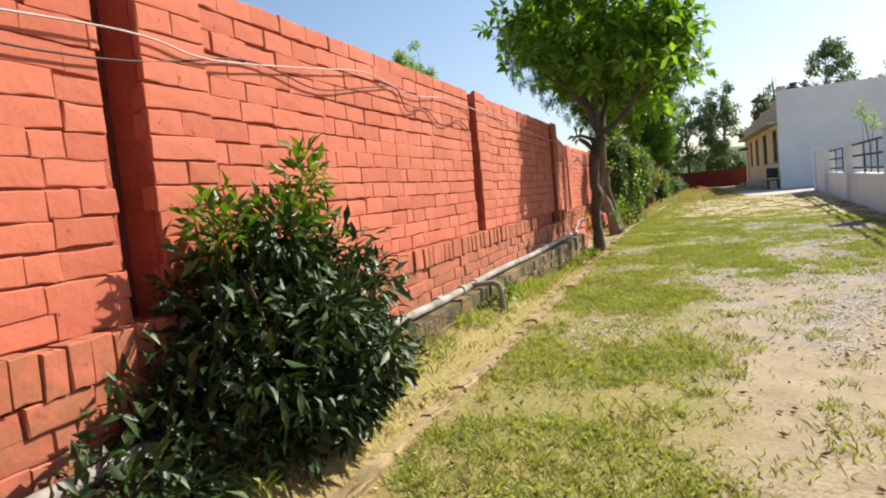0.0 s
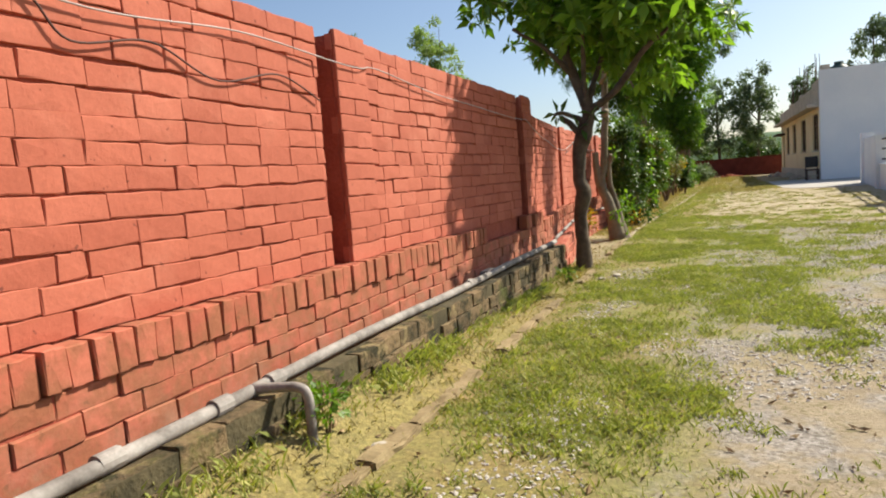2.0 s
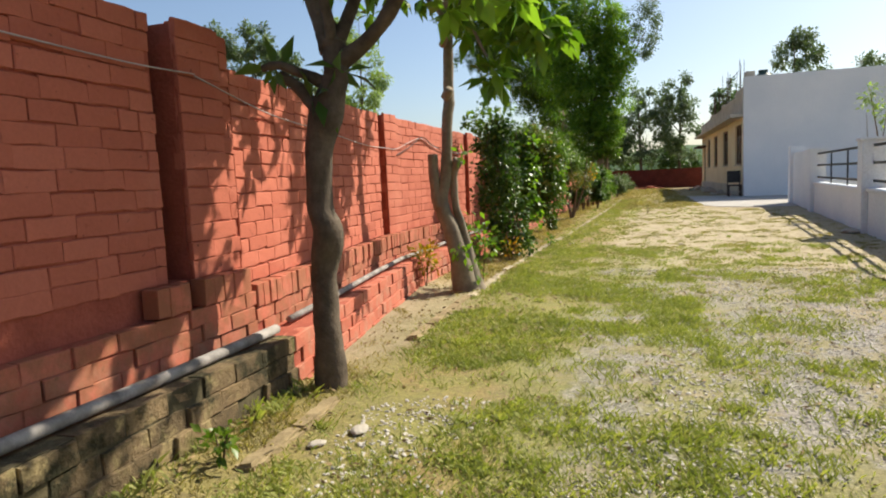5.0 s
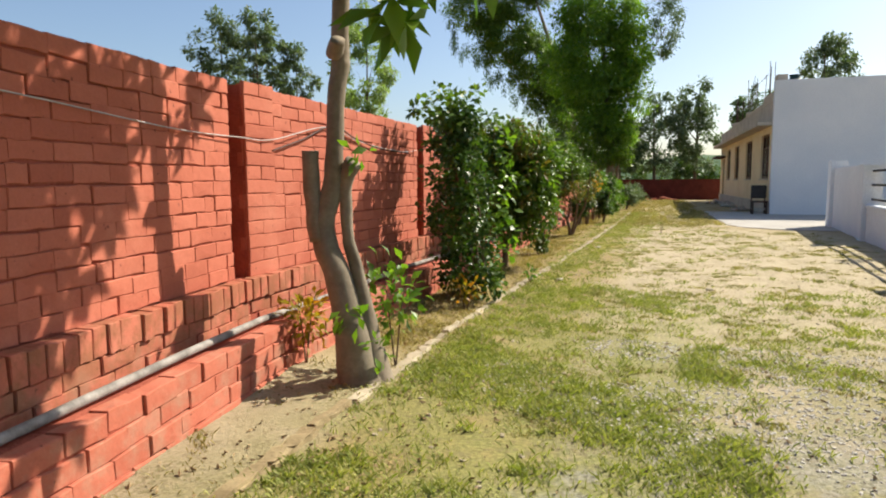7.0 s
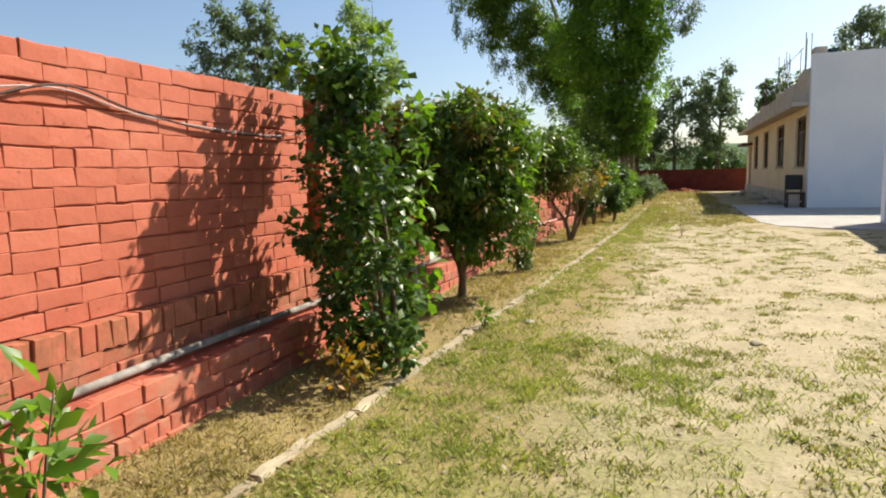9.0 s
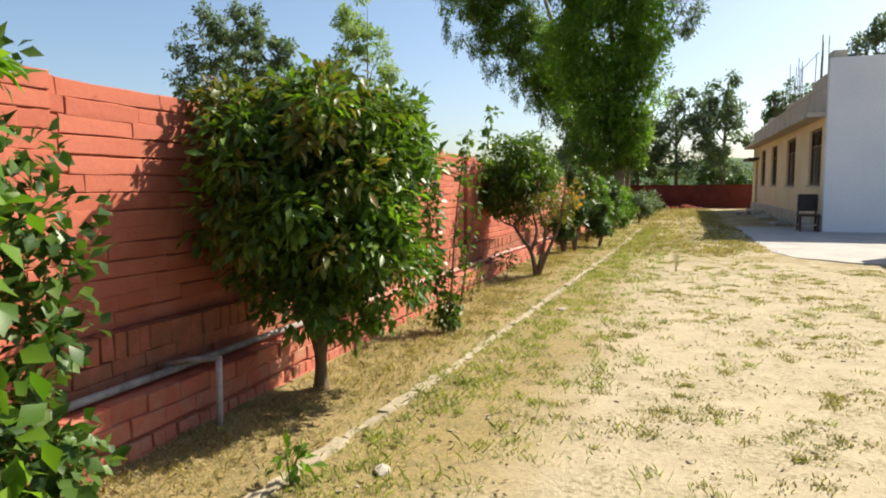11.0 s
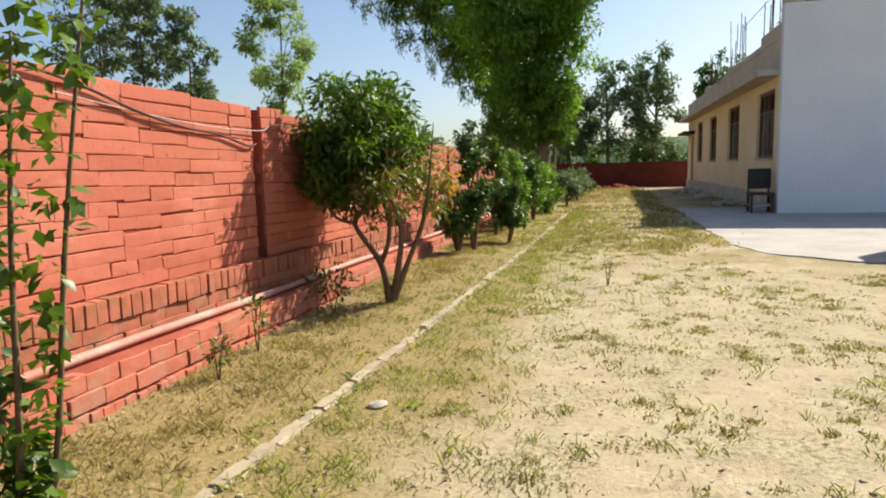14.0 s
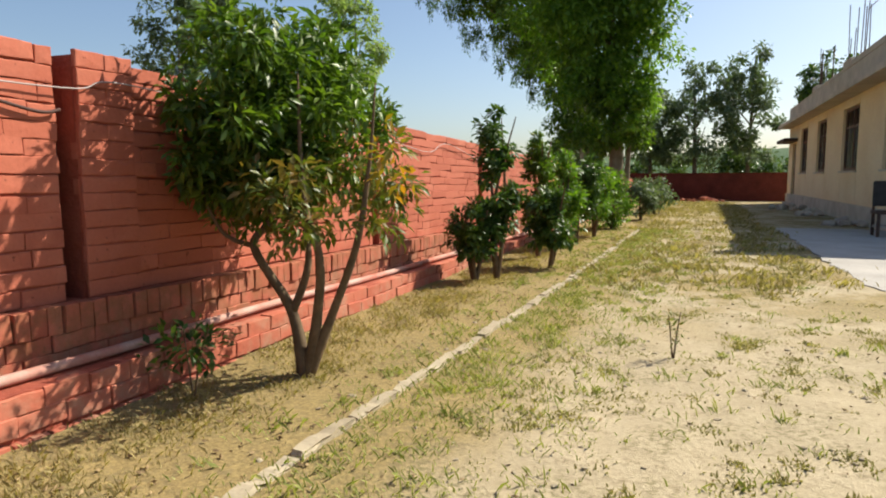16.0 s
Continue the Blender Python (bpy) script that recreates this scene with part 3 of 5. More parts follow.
part("body", box_bm(-2.2, 16.0, -5.3, -5.06, -0.2, 2.2, 0.01), MORTAR, back)


# ---- cables and pipes on the wall ----
def strand(name, points, radius, material, label, category, sides=6):
    l = smooth_line([(*p, radius) for p in points], 8)
    v, f = tube([q.xyz for q in l], [radius] * len(l), sides)
    ob = new(name, mesh_of(name, v, f, material, True))
    return tagged(ob, label, category)


def on_wall(y, z, off=0.03):
    return (wall_x(y) + off, y, z)


strand("cable", [on_wall(y, z, 0.045 if abs(y - 4.1) < 0.5 or abs(y + 0.6) < 0.5 or y > 8.3 else 0.03) for y, z in
                 ((-4, 1.98), (-2, 1.9), (-0.8, 1.96), (-0.3, 1.93), (0.6, 2.03), (1.4, 2.12), (2.2, 2.06), (3.1, 2.13), (3.95, 2.1), (4.3, 2.1), (4.6, 2.13), (5.6, 2.06), (6.8, 2.03), (8.0, 2.0), (8.6, 2.01))],
       0.0048, CABLE_W, "thin pale cable strung along the red wall", "cable")
# Dark strand added in place of the rough cracks in the upper courses.
strand("cable", [on_wall(y, z, 0.025) for y, z in
                 ((-4, 1.9), (-1.2, 1.82), (0, 1.98), (0.7, 1.92), (1.4, 2.02), (1.9, 2.08), (2.1, 1.92), (2.5, 1.98), (2.9, 1.86), (3.4, 1.95), (3.8, 1.84))],
       0.005, CABLE_D, "thin dark wavy strand standing in for rough cracks in the red wall", "cable")
strand("cable", [on_wall(y, z, 0.045 if y < 9.3 or abs(y - 13.05) < 0.4 else 0.03) for y, z in
                 ((8.6, 2.0), (9.6, 1.86), (10.8, 1.82), (12.0, 1.76), (12.85, 1.76), (13.3, 1.77), (14.3, 1.95), (15.0, 1.85), (16.2, 1.8), (16.8, 1.84))],
       0.005, CABLE_W, "pale cable sagging between the wall piers", "cable")
strand("cable", [on_wall(y, z, 0.03) for y, z in ((13.3, 1.68), (13.8, 1.8), (14.4, 1.97), (14.9, 1.88), (15.6, 1.8), (16.5, 1.79))], 0.008, CABLE_D, "dark wire looped over the red wall", "cable")
strand("cable", [on_wall(y, z, 0.035) for y, z in ((19, 2.0), (21.4, 2.06), (22.4, 2.07), (22.9, 2.0), (23.4, 1.88), (23.9, 1.8), (24.4, 1.76), (24.85, 1.68), (25.0, 1.7))], 0.011, CABLE_D, "thick dark wire sagging along the red wall", "cable")
strand("cable", [on_wall(y, z, 0.045 if y > 25 else 0.03) for y, z in ((22.6, 1.95), (23.6, 1.86), (24.4, 1.82), (25.1, 1.83), (25.4, 1.9), (26.5, 1.85), (29.2, 1.75), (30.5, 1.66), (31.2, 1.8), (32.8, 1.6), (34, 1.62))], 0.005, CABLE_W, "pale cable along the red wall", "cable")


def pipe_run(points, radius, material, label):
    p = thing("water_pipe", (0, 0, 0), label, "pipe")
    v, f = tube(points, [radius] * len(points), 12)
    solid("tube", v, f, material, p, smooth=True)
    return p


z_pipe = 0.335 + 0.045
run = pipe_run([(wall_x(y) + 0.235 + 0.012 * math.sin(y * 1.3), y, z_pipe + 0.006 * math.sin(y * 2.1)) for y in np.arange(-4.5, 9.01, 0.45)], 0.032, STEEL, "grey galvanised water pipe lying along the wall footing")
for y in (1.86, 2.44, 2.82, 5.6):
    v, f = tube([(wall_x(y) + 0.235, y - 0.05, z_pipe), (wall_x(y) + 0.235, y + 0.05, z_pipe)], [0.041, 0.041], 12)
    solid("coupling", v, f, STEEL, run, "threaded pipe coupling")
branch = smooth_line([(-1.69, 2.66, 0.385, 0.02), (-1.55, 2.69, 0.39, 0.02), (-1.46, 2.71, 0.385, 0.02), (-1.425, 2.72, 0.34, 0.02), (-1.42, 2.72, 0.2, 0.02), (-1.42, 2.72, -0.06, 0.02)], 5)
v, f = tube([q.xyz for q in branch], [0.024] * len(branch), 10)
solid("branch", v, f, STEEL, run, "bent branch pipe going into the soil", True)
run2 = pipe_run([(wall_x(y) + 0.2 + 0.01 * math.sin(y * 1.1), y, ledge_z(y) - 0.3 + 0.006 * math.sin(y * 1.7)) for y in np.arange(9.3, 20.0, 0.5)], 0.026, STEEL, "grey water pipe lying on the wall footing")
run3 = pipe_run([(wall_x(y) + 0.2 + 0.01 * math.sin(y * 1.1), y, ledge_z(y) - 0.3 + 0.006 * math.sin(y * 1.7)) for y in np.arange(20.0, 46.0, 0.5)], 0.03, REDPIPE, "red-splashed water pipe lying on the wall footing")
stand = thing("standpipe", (-1.93, 18.2, 0), "short upright pale pipe rising from the soil", "pipe")
v, f = tube([(0, 0, -0.1), (0.01, 0, 0.25), (0, 0.02, 0.46)], [0.022, 0.022, 0.022], 10)
solid("riser", v, f, CABLE_W, stand, "", True)
v, f = tube([(0.01, 0.02, 0.45), (-0.18, -0.05, 0.44), (-0.34, -0.1, 0.4)], [0.02, 0.02, 0.02], 10)
solid("arm", v, f, STEEL, stand, "", True)


# ---- edging strip ----
kerb = thing("kerb", (0, 0, 0), "low worn pale edging along the planting strip", "kerb", kind="structure")


def kerb_x(y):
    pts = ((-4, -1.2), (8, -1.15), (12, -1.22), (14.5, -1.2), (17.8, -1.07), (20.2, -0.91), (24.5, -0.72), (30, -0.51), (44, -0.2))
    for (ya, xa), (yb, xb) in zip(pts, pts[1:]):
        if y <= yb:
            return xa + (xb - xa) * (y - ya) / (yb - ya)
    return pts[-1][1]


rk = random.Random(8)
kerb_meshes, ridge_meshes = [], []
for i in range(12):
    bm = box_bm(-0.05, 0.05, -0.252, 0.252, -0.09, 0.02, 0.014)
    bmesh.ops.subdivide_edges(bm, edges=[e for e in bm.edges if abs(e.verts[0].co.y - e.verts[1].co.y) > 0.3], cuts=5)
    for v in bm.verts:
        v.co += Vector((rk.uniform(-1, 1), rk.uniform(-1, 1) * 0.6, rk.uniform(-1, 1) * 0.8)) * 0.011
    me = bpy.data.meshes.new("kerbstone")
    bm.to_mesh(me)
    bm.free()
    me.materials.append(KERB)
    kerb_meshes.append(me)
    me = me.copy()
    me.materials[0] = RIDGE
    ridge_meshes.append(me)
y = -3.0
while y < 42:
    gone = (y < 12.2 and rk.random() < 0.2)
    if not gone:
        ob = new("kerbstone", rk.choice(kerb_meshes if y > 12.2 else ridge_meshes))
        ob.parent = kerb
        x = kerb_x(y)
        lean = math.degrees(math.atan2(kerb_x(y) - kerb_x(y + 0.5), 0.5))
        ob.matrix_basis = pose(x + rk.uniform(-0.006, 0.006), y, ground_height(x, y) + rk.uniform(-0.006, 0.006) + (0.012 if y < 12.2 else 0.0), rk.uniform(-1, 1), rk.uniform(-4, 4), lean + rk.uniform(-2, 2)) @ Matrix.Diagonal((rk.uniform(0.65, 1.2), 1.0, 1.0, 1.0))
    y += 0.5

# ---- concrete apron ----
corners = ((2.95, 41.0), (2.9, 34.0), (2.95, 31.2), (3.3, 30.1), (4.2, 29.4), (5.2, 29.1), (6.6, 29.3), (8.0, 32.4), (14.0, 33.0), (14.0, 41.0))
ra = random.Random(77)
outline = []
for (xa, ya), (xb, yb) in zip(corners, corners[1:] + corners[:1]):
    n = max(1, int(math.hypot(xb - xa, yb - ya) / 0.22))
    outline += [(xa + (xb - xa) * i / n + ra.uniform(-0.05, 0.05), ya + (yb - ya) * i / n + ra.uniform(-0.05, 0.05)) for i in range(n)]
bm = bmesh.new()
low = [bm.verts.new((px, py, -0.1)) for px, py in outline]
high = [bm.verts.new((px, py, 0.016)) for px, py in outline]
bm.faces.new(high[::-1])
for i in range(len(low)):
    j = (i + 1) % len(low)
    bm.faces.new((low[i], low[j], high[j], high[i]))
bmesh.ops.recalc_face_normals(bm, faces=bm.faces[:])
apron = part("pavement", bm, SLAB)
tagged(apron, "pale concrete apron in front of the building", "pavement", kind="structure")


# ---- building ----
house = thing("building", (5.3, 38.9, 0), "single-storey cream building with whitewashed end wall and unfinished roof", "building")
L, ZC, ZP = 20.8, 3.7, 4.95      # length, canopy height, parapet top
wins = ((0.45, 2.65), (5.5, 7.75), (10.6, 12.5), (14.9, 16.8))
DOOR = (18.2, 19.4)


def hb(name, x0, x1, y0, y1, z0, z1, mat, parent=None, label="", bev=0.01):
    return part(name, box_bm(x0, x1, y0, y1, z0, z1, bev), mat, parent or house, label)


edges = [0.0]
for a, b in wins + (DOOR,):
    edges += [a, b]
edges.append(L)
for i in range(0, len(edges), 2):
    hb("wall", 0.0, 0.25, edges[i], edges[i + 1], 0.5, ZC, CREAM, label="cream plaster wall")
for a, b in wins:
    hb("wall", 0.0, 0.25, a, b, 0.5, 1.5, CREAM)
    hb("wall", 0.0, 0.25, a, b, 3.42, ZC, CREAM)
hb("wall", 0.0, 0.25, *DOOR, 2.9, ZC, CREAM)
hb("plinth", -0.06, 0.26, 0.0, L, -0.2, 0.5, PLINTH, label="stained plinth")
hb("canopy", -0.55, 0.3, -0.02, L, ZC, ZC + 0.16, RAWCON, label="projecting concrete sunshade")
hb("parapet", -0.04, 0.2, 0.0, L, ZC + 0.16, ZP - 0.3, RAWCON, label="raw concrete parapet")
for y0, y1, z1 in ((0.0, 2.2, ZP + 0.1), (2.2, 7.0, ZP - 0.12), (7.0, 8.0, ZP), (8.0, 13.0, ZP - 0.2), (13.0, 14.0, ZP - 0.05), (14.0, L, ZP - 0.26)):
    hb("parapet", -0.05, 0.21, y0 + 0.005, y1 - 0.005, ZP - 0.3, z1, RAWCON)
hb("roof", 0.2, 14.0, 0.1, L, ZC + 0.16, ZC + 0.3, RAWCON)
hb("end_wall", 0.0, 14.5, -0.26, -0.004, -0.2, 5.5, WHITE, label="whitewashed blank end wall")
hb("back_wall", 14.0, 14.25, 0.0, L, -0.2, ZC + 0.16, CREAM)
hb("far_wall", 0.25, 14.0, L - 0.25, L, -0.2, ZC + 0.16, CREAM)
hb("room_floor", 0.25, 14.0, 0.0, L - 0.25, 0.3, 0.45, DARKROOM)
hb("partition", 3.5, 3.6, 0.0, L - 0.25, 0.45, ZC + 0.16, DARKROOM)
for a, b in wins:
    w = new("window")
    w.parent = house
    w.matrix_basis = pose(0.12, (a + b) / 2, 1.5)
    half, h = (b - a) / 2, 1.92
    for name, box in (("frame", (-0.04, 0.04, -half, -half + 0.09, 0, h)), ("frame", (-0.04, 0.04, half - 0.09, half, 0, h)),
                      ("frame", (-0.04, 0.04, -half + 0.09, half - 0.09, h - 0.09, h)), ("frame", (-0.04, 0.04, -half + 0.09, half - 0.09, 0, 0.09)),
                      ("mullion", (-0.035, 0.035, -0.04, 0.04, 0.09, h - 0.09)), ("transom", (-0.03, 0.03, -half + 0.09, half - 0.09, 1.3, 1.37)),
                      ("sill", (-0.18, 0.1, -half - 0.06, half + 0.06, -0.06, -0.004))):
        part(name, box_bm(*box, 0.006), WOOD if name != "sill" else PLINTH, w)
    for s in (-1, 1):
        pane = part("pane", box_bm(-0.004, 0.004, min(s * 0.04, s * (half - 0.09)), max(s * 0.04, s * (half - 0.09)), 0.09, 1.3), GLASS, w)
        pane.visible_shadow = False
    for k in range(9):
        yy = -half + 0.12 + k * (2 * half - 0.24) / 8
        v, f = tube([(-0.02, yy, 0.09), (-0.02, yy, h - 0.09)], [0.008, 0.008], 6)
        solid("bar", v, f, IRON, w)
hb("door", 0.1, 0.16, DOOR[0] + 0.03, DOOR[1] - 0.03, 0.45, 2.88, WOOD, label="brown wooden door")
hb("porch", -0.6, -0.004, 17.6, 20.6, 2.95, 3.1, IRON, label="rusty sheet porch roof", bev=0.02)
rr = random.Random(3)
for base in (1.2, 2.0, 5.9, 7.4, 11.2, 13.4):
    for _ in range(4):
        x, y0 = rr.uniform(0.0, 0.22), base + rr.uniform(-0.2, 0.2)
        top = ZP + rr.uniform(0.6, 1.7)
        v, f = tube([(x, y0, ZP - 0.4), (x + rr.uniform(-0.05, 0.05), y0 + rr.uniform(-0.05, 0.05), top)], [0.014, 0.014], 5)
        solid("rebar", v, f, IRON, house, "rusty starter bar")
v, f = tube([(0.1, 2.1, 6.1), (0.1, 5.8, 6.05)], [0.012, 0.012], 5)
solid("rebar", v, f, IRON, house)
hb("roof_block", 0.1, 0.5, -0.1, 0.5, 5.05, 5.75, RAWCON)

tank = thing("water_tank", (6.9, 43.5, ZC + 0.3), "dark green plastic water tank on the roof", "tank")
prof = ((0.0, 0.55), (0.1, 0.58), (0.55, 0.56), (0.6, 0.6), (0.66, 0.56), (1.3, 0.56), (1.36, 0.6), (1.42, 0.55), (1.9, 0.54), (2.1, 0.42), (2.2, 0.22), (2.3, 0.22))
v, f = tube([(0, 0, z) for z, _ in prof], [r for _, r in prof], 20)
solid("body", v, f, TANKM, tank, "", True)
v, f = tube([(0, 0, 2.3), (0, 0, 2.36)], [0.25, 0.24], 16)
solid("lid", v, f, TANKM, tank)

bench = thing("bench", (4.95, 39.0, 0), "small dark bench with a tall back by the building wall", "bench")
part("seat", box_bm(-0.32, 0.3, -0.28, 0.28, 0.5, 0.57, 0.012), IRON, bench)
part("backrest", box_bm(-0.3, 0.3, 0.22, 0.28, 0.66, 1.22, 0.02), BLACKIRON, bench)
for sx in (-0.27, 0.25):
    part("upright", box_bm(sx - 0.025, sx + 0.025, 0.222, 0.272, 0.57, 0.66, 0.005), IRON, bench)
    for sy in (-0.24, 0.24):
        part("leg", box_bm(sx - 0.03, sx + 0.03, sy - 0.03, sy + 0.03, 0.0, 0.5, 0.005), IRON, bench)
part("shelf", box_bm(-0.29, 0.27, -0.24, 0.24, 0.2, 0.25, 0.01), PALESTONE, bench)


def heap(name, place, radius, height, material, label, category, seed, n=26):
    r = random.Random(seed)
    ob = thing(name, place, label, category)
    for _ in range(n):
        a, d = r.uniform(0, 6.283), radius * math.sqrt(r.random())
        s = r.uniform(0.05, 0.13)
        bm = bmesh.new()
        bmesh.ops.create_icosphere(bm, subdivisions=1, radius=s)
        for v in bm.verts:
            v.co = Vector((v.co.x * 1.3, v.co.y, v.co.z * 0.8)) * r.uniform(0.75, 1.2) + Vector((math.cos(a) * d, math.sin(a) * d, s * 0.4 + height * max(0, 1 - d / radius) * r.random()))
        part("lump", bm, material, ob)
    return ob


heap("rubble_heap", (4.75, 42.5, 0), 0.5, 0.25, RAWCON, "small heap of grey rubble beside the plinth", "rubble", 1)
heap("rubble_heap", (4.6, 47.5, 0), 0.45, 0.3, RAWCON, "small heap of grey rubble beside the plinth", "rubble", 2)
heap("rubble_heap", (4.5, 52.0, 0), 0.7, 0.4, RAWCON, "low heap of rubble near the porch", "rubble", 3)
heap("brick_heap", (1.2, 60.8, 0), 1.2, 0.3, RED, "scattered red bricks below the far wall", "rubble", 4, 30)

# ---- low wall with railings ----
fence = thing("fence_wall", (5.95, 31.1, 0), "off-white low wall with pillars and black railings", "fence")
fdir = Vector((4.15 - 5.95, 12.6 - 31.1, 0))
flen = fdir.length
fence.matrix_basis = pose(5.95, 31.1, 0, 0, 0, math.degrees(math.atan2(fdir.y, fdir.x)))
part("panel", box_bm(0.0, 4.8, -0.12, 0.12, -0.2, 1.78, 0.02), WHITE, fence)
part("pillar", box_bm(-0.3, 0.3, -0.22, 0.22, -0.2, 2.0, 0.02), WHITE, fence)
bays = (5.0, 11.9, 18.8, 25.7)
for s in bays:
    part("pillar", box_bm(s - 0.22, s + 0.22, -0.2, 0.2, -0.2, 1.72, 0.02), WHITE, fence)
    part("cap", box_bm(s - 0.26, s + 0.26, -0.24, 0.24, 1.72, 1.78, 0.02), WHITE, fence)
for s, e in zip(bays, bays[1:]):
    part("panel", box_bm(s + 0.22, e - 0.22, -0.1, 0.1, -0.2, 0.78, 0.01), WHITE, fence)
    part("coping", box_bm(s + 0.22, e - 0.22, -0.14, 0.14, 0.78, 0.84, 0.01), WHITE, fence)
    for z in (0.95, 1.28, 1.6):
        part("rail", box_bm(s + 0.22, e - 0.22, -0.02, 0.02, z, z + 0.05), BLACKIRON, fence)
    for k in (1, 2):
        x = s + 0.25 + (e - s - 0.5) * k / 3
        part("upright", box_bm(x - 0.02, x + 0.02, -0.015, 0.015, 0.84, 1.63), BLACKIRON, fence)
part("return_wall", box_bm(-0.1, 0.1, 0.2, 6.0, -0.2, 0.78, 0.01), WHITE, fence)


# ---- trees and shrubs ----
def rosettes(rng, centre, radii, count, each=(10, 15)):
    """Whorls of leaves at twig ends, spread through an ellipsoid."""
    out = []
    for _ in range(count):
        d = Vector((rng.gauss(0, 1), rng.gauss(0, 1), rng.gauss(0, 1))).normalized() * rng.uniform(0.35, 1.0)
        out.append(((centre[0] + d.x * radii[0], centre[1] + d.y * radii[1], centre[2] + d.z * radii[2]), (0.05, 0.05, 0.035), rng.randint(*each)))
    return out


def frangipani():
    t = thing("tree", (-1.32, 9.02, 0), "forked dark-barked tree with long bright leaves", "tree")
    trunk = [[(0.0, 0, -0.1, 0.12), (0.0, 0, 0.3, 0.095), (-0.02, 0.02, 0.75, 0.085), (0.05, 0, 1.0, 0.1), (0.0, 0, 1.2, 0.085), (0.02, 0, 1.55, 0.09), (0.08, 0, 1.75, 0.1), (0.16, 0.02, 2.0, 0.085), (0.14, 0.05, 2.2, 0.075)],
             [(0.14, 0.03, 2.15, 0.08), (0.0, 0.1, 2.5, 0.065), (-0.1, 0.1, 2.8, 0.055), (-0.2, 0.15, 3.3, 0.04), (-0.5, 0.1, 3.7, 0.03)],
             [(0.16, 0.03, 2.05, 0.06), (0.4, 0, 2.2, 0.05), (0.65, -0.1, 2.4, 0.045), (0.9, -0.2, 2.7, 0.035), (1.2, -0.3, 2.9, 0.02)],
             [(0.15, 0.05, 2.2, 0.05), (0.3, 0.3, 2.7, 0.035), (0.4, 0.5, 3.2, 0.03)],
             [(0.15, 0.0, 2.2, 0.035), (0.15, -0.1, 2.6, 0.03), (0.2, -0.3, 3.1, 0.02)],
             [(0.0, 0.1, 2.5, 0.04), (-0.3, -0.1, 2.9, 0.03), (-0.7, -0.3, 3.2, 0.02)],
             [(0.05, 0, 1.78, 0.05), (-0.1, -0.03, 1.95, 0.04), (-0.2, -0.05, 2.03, 0.03)],
             [(0.08, 0, 1.95, 0.04), (-0.12, -0.1, 2.06, 0.03), (-0.26, -0.15, 2.05, 0.02)]]
    limbs("trunk", trunk, BARK_A, t, 10, rough=0.02)
    r = random.Random(41)
    leaves("crown", rosettes(r, (0.0, 0.1, 4.1), (1.8, 1.6, 1.35), 330), 0.22, LEAF_BRIGHT, t, 3, 0.4, 0.12, 0.1, shell=0.2)
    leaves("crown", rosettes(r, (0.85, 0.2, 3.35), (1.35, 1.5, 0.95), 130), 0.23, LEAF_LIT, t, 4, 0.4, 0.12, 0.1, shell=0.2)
    leaves("crown", rosettes(r, (0.25, 0.75, 3.2), (1.15, 0.95, 0.75), 70), 0.21, LEAF_BRIGHT, t, 5, 0.4, 0.12, 0.1, shell=0.2)
    leaves("crown", rosettes(r, (1.25, 0.1, 3.55), (0.75, 1.3, 0.6), 60), 0.23, LEAF_BRIGHT, t, 35, 0.4, 0.12, 0.1, shell=0.2)
    for i, spot in enumerate((((-0.22, -0.05, 2.05), (0.06, 0.05, 0.05), 9), ((0.05, -0.08, 1.86), (0.06, 0.05, 0.04), 7), ((0.22, -0.05, 2.02), (0.05, 0.05, 0.04), 6))):
        tagged(leaves("shoot", [spot], 0.2, LEAF_DARK, t, 44 + i, 0.36, 0.1, shell=0.2), kind="stuff")


